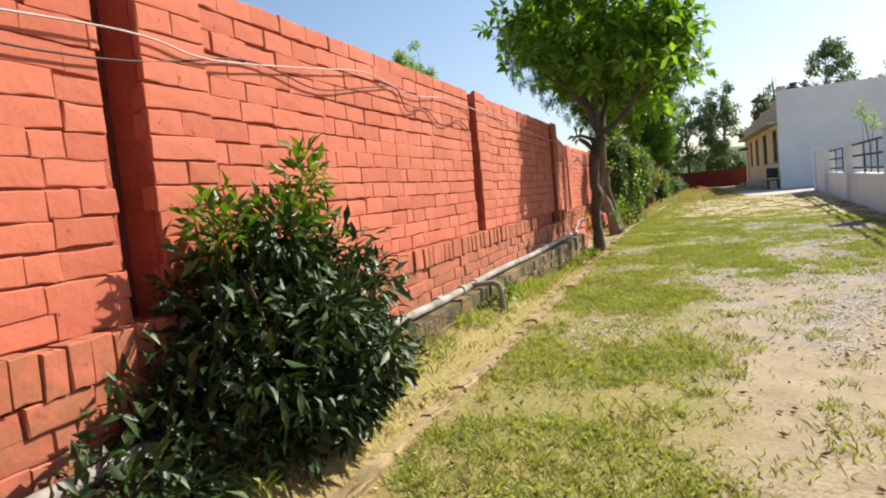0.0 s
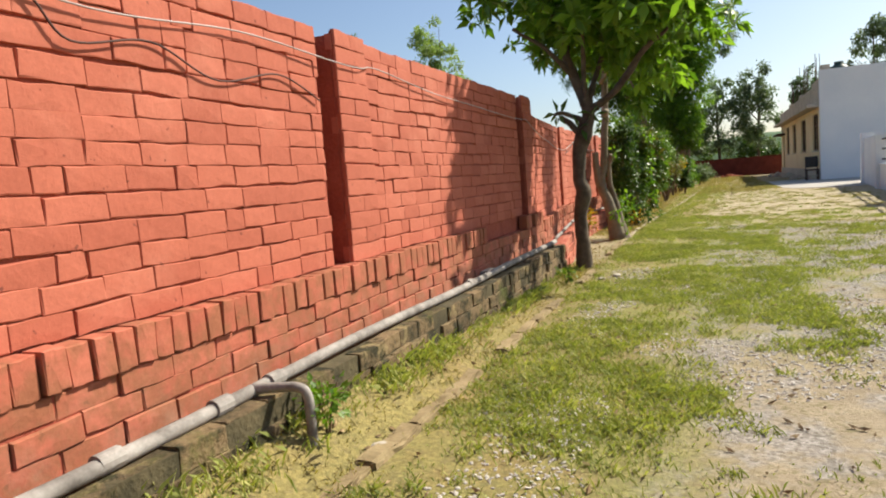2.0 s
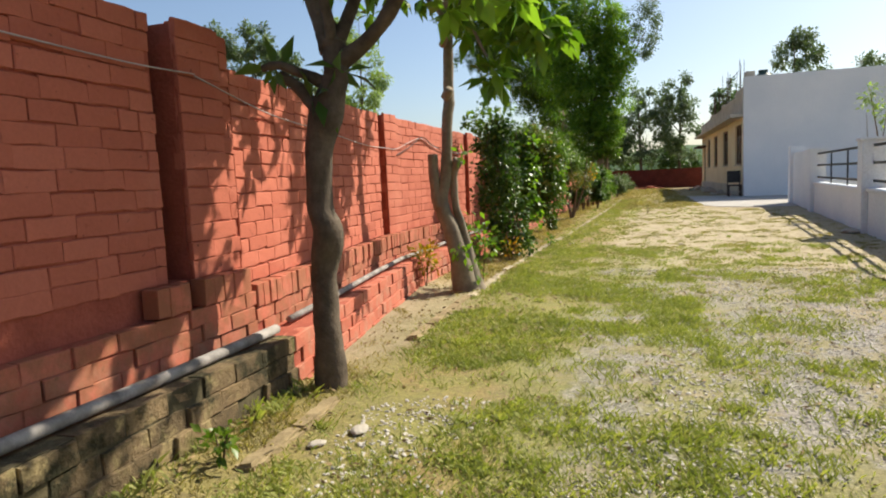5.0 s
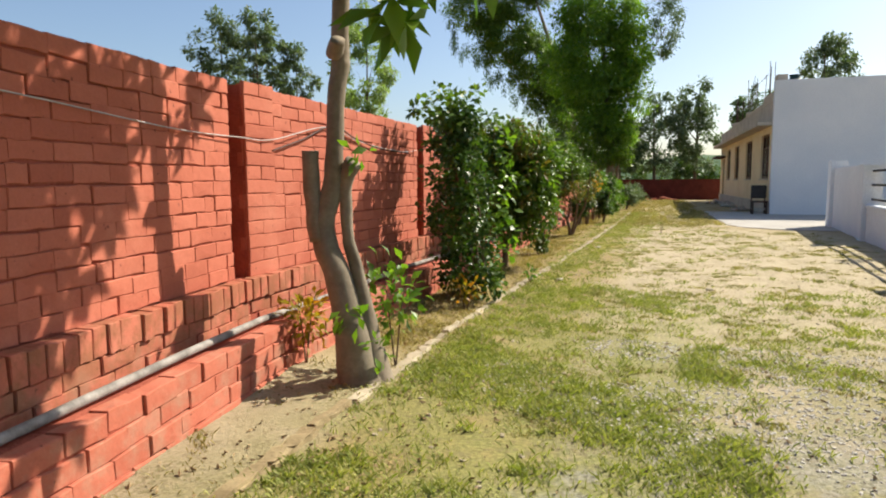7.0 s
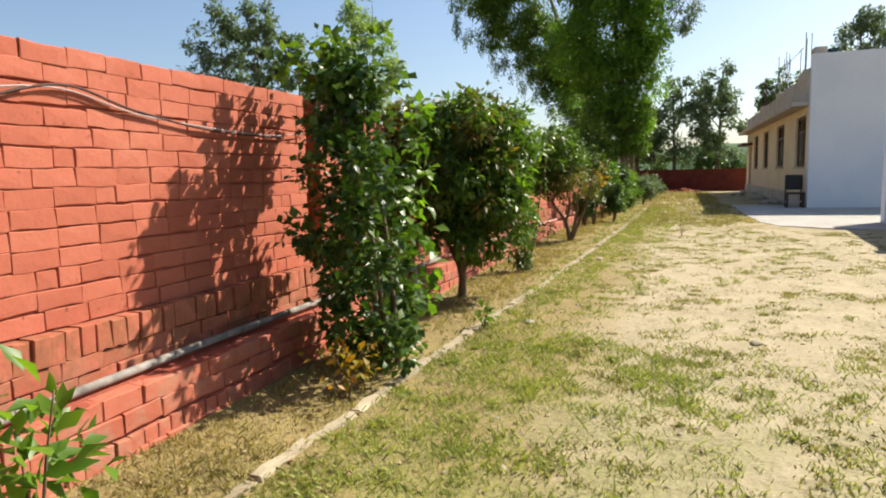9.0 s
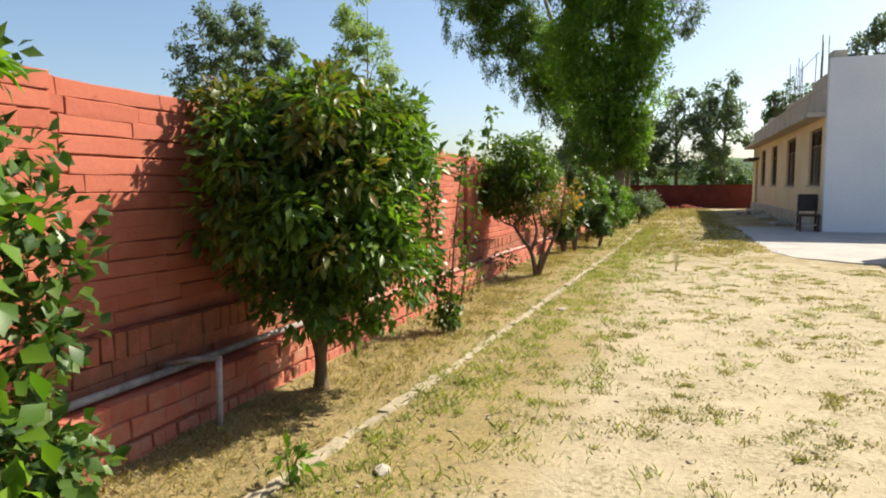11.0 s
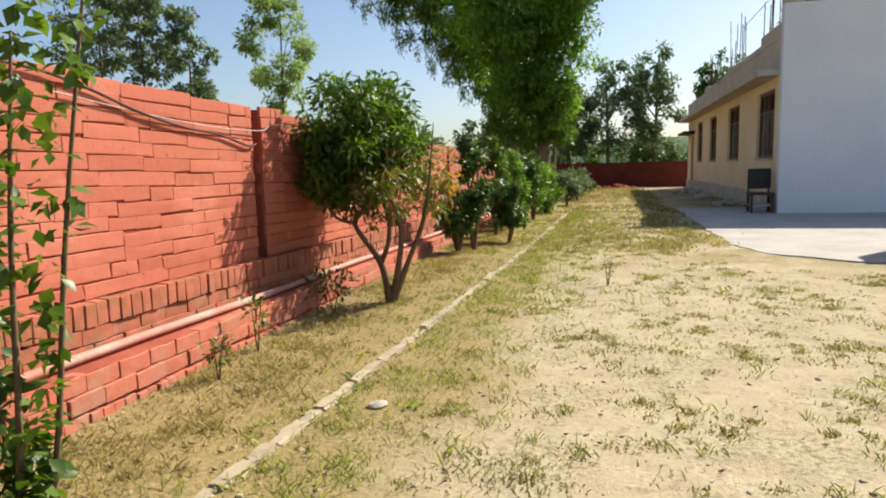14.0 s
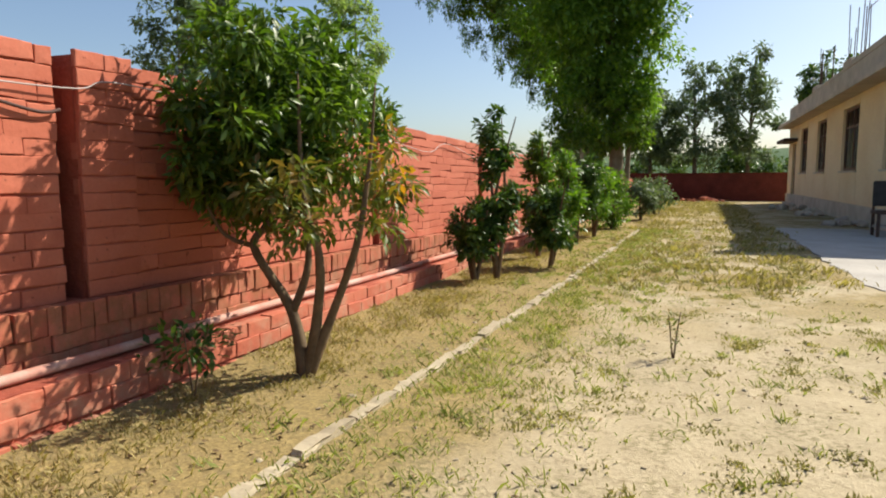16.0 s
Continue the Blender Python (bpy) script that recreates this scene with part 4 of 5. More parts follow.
def stub_tree():
    t = thing("tree", (-1.43, 12.74, 0), "grey-barked tree with sawn stubs and large bright leaves", "tree")
    trunk = [[(0.1, 0, -0.1, 0.2), (0.04, 0, 0.1, 0.15), (0.0, 0, 0.35, 0.125), (-0.09, 0, 0.7, 0.095), (-0.19, 0, 0.98, 0.092), (-0.2, 0, 1.14, 0.08), (-0.13, 0.02, 1.45, 0.07), (-0.1, 0.03, 2.0, 0.068), (-0.07, 0.05, 2.22, 0.069), (-0.07, 0.05, 2.35, 0.062), (-0.05, 0.05, 3.0, 0.055), (0.0, 0, 3.5, 0.05), (0.2, 0, 3.9, 0.03)],
             [(0.16, 0.06, -0.05, 0.14), (0.1, 0.08, 0.3, 0.085), (0.03, 0.08, 0.7, 0.055), (-0.04, 0.07, 1.0, 0.045), (-0.06, 0.06, 1.3, 0.046), (-0.04, 0.05, 1.46, 0.056), (0.03, 0.03, 1.56, 0.062)],
             [(-0.22, -0.02, 1.0, 0.08), (-0.27, -0.03, 1.35, 0.062), (-0.28, -0.04, 1.64, 0.06)],
             [(-0.09, 0, 2.3, 0.06), (-0.02, -0.08, 2.38, 0.05)],
             [(-0.1, 0, 2.9, 0.045), (0.3, -0.6, 3.2, 0.03), (0.8, -1.2, 3.2, 0.02)],
             [(-0.05, 0, 3.2, 0.04), (-0.5, 0.3, 3.7, 0.025)],
             [(0.3, -0.6, 3.2, 0.022), (0.5, -0.7, 2.75, 0.016), (0.66, -0.74, 2.42, 0.01)],
             [(0.0, 0, 3.4, 0.04), (0.6, 0.2, 3.7, 0.03), (1.2, 0.3, 3.8, 0.02)]]
    limbs("trunk", trunk, BARK_B, t, 12, rough=0.014)
    r = random.Random(43)
    leaves("crown", rosettes(r, (0.45, 0.0, 4.1), (1.5, 1.3, 0.9), 120), 0.24, LEAF_BRIGHT, t, 6, 0.4, 0.2, shell=0.2)
    leaves("crown", rosettes(r, (0.8, -0.4, 3.0), (0.75, 0.7, 0.4), 34), 0.26, LEAF_BRIGHT, t, 7, 0.4, 0.35, shell=0.2)
    leaves("crown", rosettes(r, (0.68, -0.74, 2.36), (0.2, 0.2, 0.14), 4), 0.27, LEAF_BRIGHT, t, 33, 0.4, 0.5, shell=0.2)
    for i, spot in enumerate((((0.05, -0.12, 0.5), (0.12, 0.1, 0.1), 18), ((0.22, -0.05, 0.25), (0.1, 0.1, 0.12), 18), ((0.1, 0.0, 1.62), (0.12, 0.1, 0.08), 12))):
        tagged(leaves("shoot", [spot], 0.1, LEAF_BRIGHT, t, 8 + i, 0.5), kind="stuff")


def front_bush():
    t = thing("bush", (-1.58, -0.35, 0), "dense green bush with narrow leaves, inner and lower ones painted in shade", "bush")
    limbs("stem", [[(0, 0, -0.05, 0.03), (0.05 * math.cos(a), 0.05 * math.sin(a), 0.3, 0.02), (0.4 * math.cos(a), 0.4 * math.sin(a), 0.9, 0.008)] for a in (0, 1.2, 2.5, 3.7, 5.0)], STEM, t, 6)
    r = random.Random(7)
    leaves("crown", blob_clumps(r, (0.0, -0.03, 0.58), (0.46, 0.62, 0.55), 90, 0.21, 150), 0.088, LEAF_SHADED, t, 9, 0.32, 0.15, shell=0.35)
    # Low dark clumps also stand in for the bush's shadow on the footing.
    leaves("crown", [((-0.12, -0.62, 0.35), (0.3, 0.42, 0.35), 1200), ((0.02, -0.95, 0.22), (0.28, 0.4, 0.28), 1000)], 0.088, LEAF_SHADED, t, 39, 0.32, 0.2, shell=0.2)
    leaves("crown", [((0.0, 0.05, 1.12), (0.2, 0.28, 0.16), 300), ((0.06, 0.2, 1.3), (0.1, 0.12, 0.2), 160), ((-0.1, -0.25, 1.12), (0.16, 0.18, 0.18), 200)], 0.095, LEAF_MID, t, 10, 0.32, 0.0, 0.2)


def creeper_shrub():
    t = thing("shrub", (-1.38, 16.28, 0), "tall narrow leafy shrub with round leaves", "shrub")
    limbs("stem", [[(a, b, -0.05, 0.025), (a * 1.5 - 0.1, b * 1.5, 1.0, 0.018), (a * 2.5 - 0.36, b * 2.5, 2.2, 0.008)] for a, b in ((0.05, 0.03), (-0.08, 0.05), (0.02, -0.08), (-0.04, -0.05))], STEM, t, 6)
    r = random.Random(9)
    cl = [((r.uniform(-0.36, 0.32) - 0.36 * k / 59, r.uniform(-0.4, 0.45), 0.12 + 2.15 * k / 59), (0.21, 0.24, 0.17), 90) for k in range(60)]
    leaves("foliage", cl, 0.08, LEAF_DARK, t, 12, 0.7, 0.3, shell=0.3)
    leaves("foliage", [((r.uniform(-0.75, 0.15), r.uniform(-0.3, 0.3), r.uniform(2.1, 2.55)), (0.14, 0.14, 0.16), 34) for _ in range(13)], 0.09, LEAF_MID, t, 13, 0.75, 0.2, shell=0.2)
    leaves("foliage", [((0.38, -0.2, 0.6 + 0.22 * k), (0.16, 0.16, 0.14), 22) for k in range(7)], 0.095, LEAF_BRIGHT, t, 14, 0.7, 0.2, shell=0.2)


def round_bush():
    t = thing("bush", (-1.68, 19.08, 0), "broad rounded bush with drooping bronze-tipped leaves", "bush")
    limbs("stem", [[(0.03 * math.cos(a), 0.03 * math.sin(a), -0.05, 0.045), (0.04 * math.cos(a), 0.04 * math.sin(a), 0.4, 0.032), (0.45 * math.cos(a), 0.35 * math.sin(a), 1.15, 0.02), (0.8 * math.cos(a), 0.6 * math.sin(a), 1.8, 0.01)] for a in (0.2, 1.3, 2.4, 3.6, 4.7, 5.6)], STEM, t, 8)
    r = random.Random(15)
    leaves("crown", blob_clumps(r, (-0.02, 0, 1.5), (0.85, 0.9, 0.82), 130, 0.25, 115), 0.098, LEAF_MID, t, 16, 0.4, 0.55, shell=0.3)
    leaves("crown", blob_clumps(r, (0.1, -0.1, 1.62), (0.92, 0.9, 0.78), 56, 0.2, 75), 0.1, LEAF_BROWN, t, 17, 0.4, 0.45, shell=0.3)
    # Brighter layer over the upper crown: sun on top is put into its colour.
    leaves("crown", blob_clumps(r, (0.15, -0.1, 1.75), (0.85, 0.85, 0.65), 34, 0.18, 55), 0.098, LEAF_BRIGHT, t, 19, 0.4, 0.4, shell=0.3)
    leaves("crown", blob_clumps(r, (-0.5, -0.1, 1.95), (0.42, 0.6, 0.36), 30, 0.2, 80), 0.1, LEAF_BROWN, t, 38, 0.4, 0.4, shell=0.3)
    leaves("crown", blob_clumps(r, (0.55, 0.1, 1.85), (0.36, 0.6, 0.34), 26, 0.18, 75), 0.1, LEAF_MID, t, 37, 0.4, 0.4, shell=0.3)
    leaves("crown", blob_clumps(r, (0.3, 0, 0.95), (0.7, 0.8, 0.6), 50, 0.18, 65), 0.098, LEAF_MID, t, 18, 0.4, 0.7, shell=0.3)


def thin_shrub():
    t = thing("shrub", (-1.47, 21.35, 0), "spindly shrub of three leafy upright stems", "shrub")
    tops = ((-0.32, 0.05, 2.2), (0.24, -0.05, 1.95), (0.5, 0.05, 2.2))
    for a, b, h in tops:
        limbs("stem", [[(a * 0.15, b, -0.05, 0.016), (a * 0.35, b, 0.4, 0.013), (a * 0.6, b, 1.2, 0.01), (a, b, h, 0.005)]], STEM, t, 6)
    r = random.Random(19)
    cl = [((-0.32 * k / 22 + r.uniform(-0.05, 0.05), r.uniform(-0.1, 0.1), 0.2 + 2.05 * k / 22), (0.15, 0.14, 0.13), 34) for k in range(24)]
    leaves("foliage", cl, 0.085, LEAF_DARK, t, 20, 0.65, 0.25, shell=0.2)
    cl = [((a * (0.3 + 0.7 * k / 12), r.uniform(-0.06, 0.06), 0.3 + h * 0.84 * k / 12), (0.07, 0.07, 0.08), 8 + (12 if k > 9 else 0)) for a, b, h in tops[1:] for k in range(14)]
    leaves("foliage", cl, 0.08, LEAF_MID, t, 21, 0.65, 0.2, shell=0.2)
    leaves("foliage", [((0.03, -0.05, 0.16), (0.2, 0.18, 0.13), 150), ((-0.4, 0, 2.3), (0.2, 0.16, 0.12), 60)], 0.075, LEAF_MID, t, 22, 0.65, 0.1, shell=0.2)


def vase_shrub():
    t = thing("shrub", (-1.4, 25.9, 0), "small multi-stemmed tree with open rounded crown", "shrub")
    limbs("stem", [[(0, 0, -0.06, 0.07), (-0.02, 0, 0.12, 0.05), (-0.12, 0.02, 0.45, 0.035), (-0.38, 0, 0.85, 0.028), (-0.28, 0.05, 1.05, 0.024), (-0.35, 0.1, 1.5, 0.016), (-0.5, 0.1, 2.0, 0.006)],
                   [(0.02, 0, 0.0, 0.05), (0.1, 0, 0.4, 0.035), (0.16, -0.05, 0.8, 0.028), (0.05, -0.05, 1.2, 0.02), (0.0, 0, 2.0, 0.006)],
                   [(0.03, 0, 0.02, 0.045), (0.2, 0.05, 0.45, 0.03), (0.38, 0.05, 0.9, 0.024), (0.45, 0.1, 1.4, 0.014), (0.5, 0.1, 1.9, 0.005)],
                   [(-0.1, 0.02, 0.42, 0.03), (-0.02, 0.1, 0.75, 0.024), (-0.12, 0.2, 1.2, 0.016), (-0.1, 0.3, 1.8, 0.006)],
                   [(-0.36, 0, 0.85, 0.02), (-0.6, -0.05, 0.95, 0.014), (-0.75, -0.1, 1.3, 0.006)]], STEM, t, 8)
    r = random.Random(23)
    leaves("crown", blob_clumps(r, (-0.42, 0.42, 1.7), (0.8, 0.95, 0.72), 120, 0.18, 62), 0.1, LEAF_MID, t, 24, 0.34, 0.35, shell=0.3)
    leaves("crown", blob_clumps(r, (-0.36, 0.3, 2.0), (0.7, 0.85, 0.52), 44, 0.16, 55), 0.1, LEAF_MID, t, 25, 0.34, 0.25, shell=0.3)
    leaves("crown", blob_clumps(r, (0.05, 0.2, 1.2), (0.66, 0.8, 0.4), 40, 0.16, 42), 0.095, LEAF_BROWN, t, 26, 0.34, 0.4, shell=0.3)
    leaves("crown", blob_clumps(r, (-0.6, 0.3, 1.38), (0.5, 0.7, 0.4), 44, 0.16, 60), 0.1, LEAF_MID, t, 28, 0.34, 0.4, shell=0.3)
    leaves("crown", [((0.66, 0.0, 1.45), (0.12, 0.2, 0.3), 60)], 0.09, LEAF_YELLOW, t, 27, 0.4, 0.2)


def leafy(x, y, h, rx, rz, seed, mat, size, label, stems=3, low=0.25):
    t = thing("shrub", (x, y, 0), label, "shrub", "shrubs along the wall")
    r = random.Random(seed)
    limbs("stem", [[(0, 0, -0.05, 0.04), (r.uniform(-0.1, 0.1), r.uniform(-0.1, 0.1), h * 0.4, 0.025), (r.uniform(-0.3, 0.3), r.uniform(-0.3, 0.3), h * 0.9, 0.008)] for _ in range(stems)], STEM, t, 6)
    leaves("foliage", blob_clumps(r, (0, 0, low + rz), (rx, rx * 1.1, rz), 34, rx * 0.42, 70), size, mat, t, seed, 0.45, 0.3, shell=0.3)
    return t


frangipani()
stub_tree()
front_bush()
creeper_shrub()
round_bush()
thin_shrub()
vase_shrub()
leafy(-1.4, 30.4, 2.3, 0.27, 1.0, 51, LEAF_DARK, 0.1, "tall dark shrub beside the red wall", 3, 0.3)
leafy(-0.98, 31.7, 1.3, 0.3, 0.6, 52, LEAF_DARK, 0.1, "small dark shrub beside the red wall", 3, 0.05)
leafy(-1.62, 30.15, 1.0, 0.32, 0.42, 58, LEAF_DARK, 0.09, "low leafy shrub at the foot of a taller one")
leafy(-1.3, 34.2, 1.9, 0.4, 0.75, 53, LEAF_BRIGHT, 0.11, "upright green shrub beside the red wall", 3, 0.35)
leafy(-1.4, 32.8, 2.1, 0.3, 0.9, 59, LEAF_MID, 0.11, "tall green shrub beside the red wall", 3, 0.3)
leafy(-1.25, 35.6, 2.1, 0.5, 0.95, 50, LEAF_DARK, 0.12, "tall dark shrub beside the red wall", 3, 0.2)
leafy(-1.1, 37.0, 1.7, 0.5, 0.7, 54, LEAF_BRIGHT, 0.11, "bright green shrub beside the red wall", 3, 0.2)
leafy(-1.0, 39.3, 1.6, 0.55, 0.65, 55, LEAF_BRIGHT, 0.11, "bright green shrub under the tall tree", 3, 0.1)
leafy(-0.6, 43.5, 1.5, 0.6, 0.6, 56, LEAF_HAZY, 0.12, "grey-green shrub near the tall tree", 3, 0.1)
leafy(-0.4, 47.0, 1.4, 0.7, 0.6, 57, LEAF_HAZY, 0.13, "grey-green shrub by the far wall", 3, 0.1)


def plant(x, y, r0, h, mat, seed, label, n=120, size=0.08, slim=0.5, category="plant", name="plant"):
    t = thing(name, (x, y, ground_height(x, y)), label, category)
    limbs("stem", [[(0, 0, -0.04, 0.008), (0.2 * r0, 0, h * 0.5, 0.006), (0.4 * r0, 0.1 * r0, h * 0.9, 0.003)], [(0, 0, -0.04, 0.008), (-0.4 * r0, 0.2 * r0, h * 0.8, 0.003)]], STEM, t, 5)
    leaves("foliage", [((0, 0, h * 0.6), (r0, r0, h * 0.42), n)], size, mat, t, seed, slim, 0.1, 0.2, shell=0.2)


plant(-1.98, 13.05, 0.2, 0.6, LEAF_YELLOW, 60, "small yellow and green plant by the wall", 150, 0.09)
plant(-1.28, 13.2, 0.27, 0.9, LEAF_BRIGHT, 61, "bright green sapling at the tree's foot", 130, 0.11)
plant(-1.42, 2.85, 0.16, 0.28, LEAF_BRIGHT, 63, "clump of green weeds beside the pipe", 160, 0.05)
plant(-1.8, 25.3, 0.3, 0.5, LEAF_DARK, 64, "dark weeds against the wall footing", 170, 0.07)
plant(-1.85, 23.9, 0.14, 0.5, LEAF_MID, 65, "thin weeds growing at the wall foot", 90, 0.05)
plant(-1.75, 23.2, 0.12, 0.35, LEAF_MID, 66, "thin weeds growing at the wall foot", 80, 0.05)
plant(0.88, 27.2, 0.1, 0.38, LEAF_BROWN, 67, "dry upright weed in bare sand", 60, 0.05, 0.3)
plant(-1.0, 17.6, 0.12, 0.22, LEAF_BRIGHT, 68, "low green weed beside the edging", 40, 0.08)
plant(-1.3, 7.8, 0.12, 0.2, LEAF_MID, 69, "low green weed beside the edging", 60, 0.06)
plant(-1.35, 15.5, 0.3, 0.4, LEAF_YELLOW, 70, "yellowing low plant below a shrub", 70, 0.08)


def tall_tree():
    t = thing("tree", (-1.5, 45.0, 0), "tall bright green leafy tree beside the wall", "tree")
    limbs("trunk", [[(0, 0, -0.2, 0.3), (-0.05, 0, 1.5, 0.24), (-0.1, 0, 4.0, 0.2), (-0.4, 0, 7.0, 0.14), (-0.8, 0, 11.5, 0.06)],
                    [(-0.1, 0, 3.2, 0.14), (-1.4, -0.3, 6.0, 0.09), (-2.8, -0.5, 8.5, 0.03)], [(-0.1, 0, 3.6, 0.12), (1.0, 0.3, 6.5, 0.07), (2.6, 0.4, 9.4, 0.02)],
                    [(-0.3, 0, 5.5, 0.1), (-1.6, 0.5, 9.0, 0.05), (-2.2, 0.6, 12.0, 0.02)], [(0.25, 0.3, -0.1, 0.12), (0.3, 0.4, 2.0, 0.08), (0.5, 0.5, 4.5, 0.03)]], BARK_B, t, 9)
    r = random.Random(71)
    leaves("crown", blob_clumps(r, (-1.2, 0.4, 8.2), (2.9, 2.2, 5.0), 110, 0.85, 170), 0.2, LEAF_BRIGHT, t, 72, 0.45, 0.6, shell=0.25)
    leaves("crown", blob_clumps(r, (-0.6, -0.7, 7.4), (2.3, 1.8, 4.6), 100, 0.62, 130), 0.2, LEAF_BRIGHT, t, 77, 0.45, 0.5, shell=0.25)
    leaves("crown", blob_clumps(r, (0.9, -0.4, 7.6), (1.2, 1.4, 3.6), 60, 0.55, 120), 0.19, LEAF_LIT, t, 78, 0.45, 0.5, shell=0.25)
    leaves("crown", blob_clumps(r, (2.6, 0, 9.4), (1.1, 1.0, 1.9), 34, 0.42, 80), 0.16, LEAF_HAZY, t, 75, 0.36, 0.6, shell=0.25)
    leaves("crown", blob_clumps(r, (-0.6, -0.2, 3.5), (1.9, 1.4, 1.9), 80, 0.5, 120), 0.17, LEAF_MID, t, 76, 0.45, 0.6, shell=0.25)
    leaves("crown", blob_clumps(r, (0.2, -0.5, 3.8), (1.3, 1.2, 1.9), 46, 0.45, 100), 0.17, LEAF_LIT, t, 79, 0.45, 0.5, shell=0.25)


def drooping_tree():
    t = thing("tree", (-6.8, 58.0, 0), "tall dark tree with hanging outer twigs beyond the wall", "tree")
    limbs("trunk", [[(2.3, 0, -0.3, 0.35), (2.1, 0, 4.0, 0.28), (0.8, 0, 9.0, 0.2), (-1.5, 0, 16.0, 0.06)],
                    [(1.8, 0, 6.5, 0.16), (-2.0, -0.3, 9.5, 0.1), (-5.5, -0.4, 13.0, 0.03)], [(1.0, 0, 8.5, 0.12), (-3.0, 0.3, 13.0, 0.07), (-7.0, 0.2, 15.5, 0.02)]], BARK_B, t, 9)
    r = random.Random(171)
    for cx, cz, rx, rz, n in ((-5.3, 14.6, 2.7, 2.6, 60), (-3.0, 12.6, 2.4, 3.0, 60), (-1.2, 10.4, 2.0, 3.2, 55), (0.8, 8.4, 2.0, 3.4, 55), (-2.5, 16.5, 4.0, 2.4, 60)):
        leaves("crown", blob_clumps(r, (cx, 0, cz), (rx, 2.0, rz), n, 0.85, 200), 0.24, LEAF_MID, t, int(cz * 10), 0.36, 0.9, shell=0.25)
    leaves("crown", [((-7.6 + 7.8 * k / 44 + r.uniform(-0.3, 0.3), r.uniform(-1.2, 1.2), 12.2 - 6.6 * k / 44 + r.uniform(-0.4, 0.8)), (0.3, 0.3, 0.9), 90) for k in range(45)], 0.2, LEAF_DARK, t, 74, 0.26, 1.5, shell=0.2)


tall_tree()
drooping_tree()


def distant_tree(x, y, h, w, low, mat, seed, label, clumps=26, count=110, size=0.4, trunks=1, z=0.0):
    t = thing("tree", (x, y, z), label, "tree", "distant trees")
    r = random.Random(seed)
    lines = []
    for _ in range(trunks):
        a = r.uniform(-0.25, 0.25) * w
        lines.append([(a * 0.3, 0, -0.3, 0.2), (a * 0.6, 0, h * 0.4, 0.14), (a, 0, h * 0.92, 0.03)])
        for _ in range(5):
            b, hh = r.uniform(-0.7, 0.7) * w, r.uniform(0.45, 0.85) * h
            lines.append([(a * 0.7, 0, hh * 0.7, 0.07), (b * 0.6, r.uniform(-0.4, 0.4) * w, hh * 0.9, 0.04), (b, r.uniform(-0.5, 0.5) * w, hh, 0.015)])
    limbs("trunk", lines, BARK_A, t, 6)
    leaves("crown", blob_clumps(r, (0, 0, (h + low) / 2), (w, w, (h - low) / 2), clumps * 2, w * 0.27, count), size, mat, t, seed, 0.5, 0.4, shell=0.2)
    return t


distant_tree(-47.5, 75, 21.5, 4.2, 8, LEAF_HAZY, 81, "distant open-crowned tree beyond the red wall", 24, 100, 0.5)
distant_tree(-42.4, 75, 22.0, 3.0, 8, LEAF_HAZY, 82, "distant slim tree beyond the red wall", 20, 90, 0.5)
distant_tree(-38.3, 76, 18.5, 3.0, 6, LEAF_HAZY, 83, "distant small tree beyond the red wall", 18, 90, 0.5)
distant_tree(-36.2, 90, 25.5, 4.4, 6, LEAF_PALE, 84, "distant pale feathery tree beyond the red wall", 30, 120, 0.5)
distant_tree(1.0, 78, 10.6, 2.9, 0.8, LEAF_HAZY, 85, "distant tree behind the far wall", 24, 100, 0.35)
distant_tree(4.6, 80, 11.8, 2.6, 1.2, LEAF_HAZY, 86, "distant dark tree behind the far wall", 26, 100, 0.35)
distant_tree(-2.4, 79, 9.0, 2.6, 1.5, LEAF_HAZY, 87, "distant tree behind the far wall", 26, 110, 0.35)
distant_tree(-6.5, 74, 9.5, 3.0, 1.5, LEAF_HAZY, 88, "distant broad tree behind the tall shrubs", 28, 110, 0.35)
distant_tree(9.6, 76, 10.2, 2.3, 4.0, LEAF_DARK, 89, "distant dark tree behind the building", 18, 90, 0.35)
distant_tree(12.5, 62.5, 12.0, 2.3, 6.0, LEAF_HAZY, 90, "distant tree rising above the building's roof", 22, 90, 0.3)
distant_tree(19.0, 66, 10.0, 2.6, 5.0, LEAF_HAZY, 91, "distant tree rising above the building's roof", 20, 90, 0.3)
for i, (x, y, h, w) in enumerate(((-10, 82, 5.5, 4.5), (-3, 84, 5.0, 4.0), (2, 86, 4.4, 4.0), (8, 88, 3.6, 4.2), (-18, 84, 5.0, 5.0), (15, 90, 4.0, 5.0))):
    leafy_far = thing("thicket", (x, y, 0), "dense dark thicket behind the far wall", "bush", "thickets")
    leaves("foliage", blob_clumps(random.Random(100 + i), (0, 0, h * 0.5), (w, 1.5, h * 0.5), 26, 0.9, 90), 0.4, LEAF_DARK, leafy_far, 110 + i, 0.5, 0.3, shell=0.3)

# wooded rise on the horizon
hv, hf = [], []
n = 60
for i in range(n + 1):
    x = -220 + 440 * i / n
    hgt = 9.0 + 2.2 * noise.noise((x * 0.02, 0, 0)) + 0.9 * noise.noise((x * 0.13, 4, 0))
    for j in range(9):
        s = j / 8
        hv.append((x, 200 + 60 * s, -0.5 + hgt * math.sin(s * math.pi) ** 0.7 + (0.6 * noise.noise((x * 0.3, s * 9, 2)) if 0 < j < 8 else 0)))
for i in range(n):
    for j in range(8):
        a = i * 9 + j
        hf.append((a, a + 1, a + 10, a + 9))
tagged(new("backdrop", mesh_of("backdrop", hv, hf, HILL, True)), "low wooded green rise on the horizon", "hill", kind="structure")

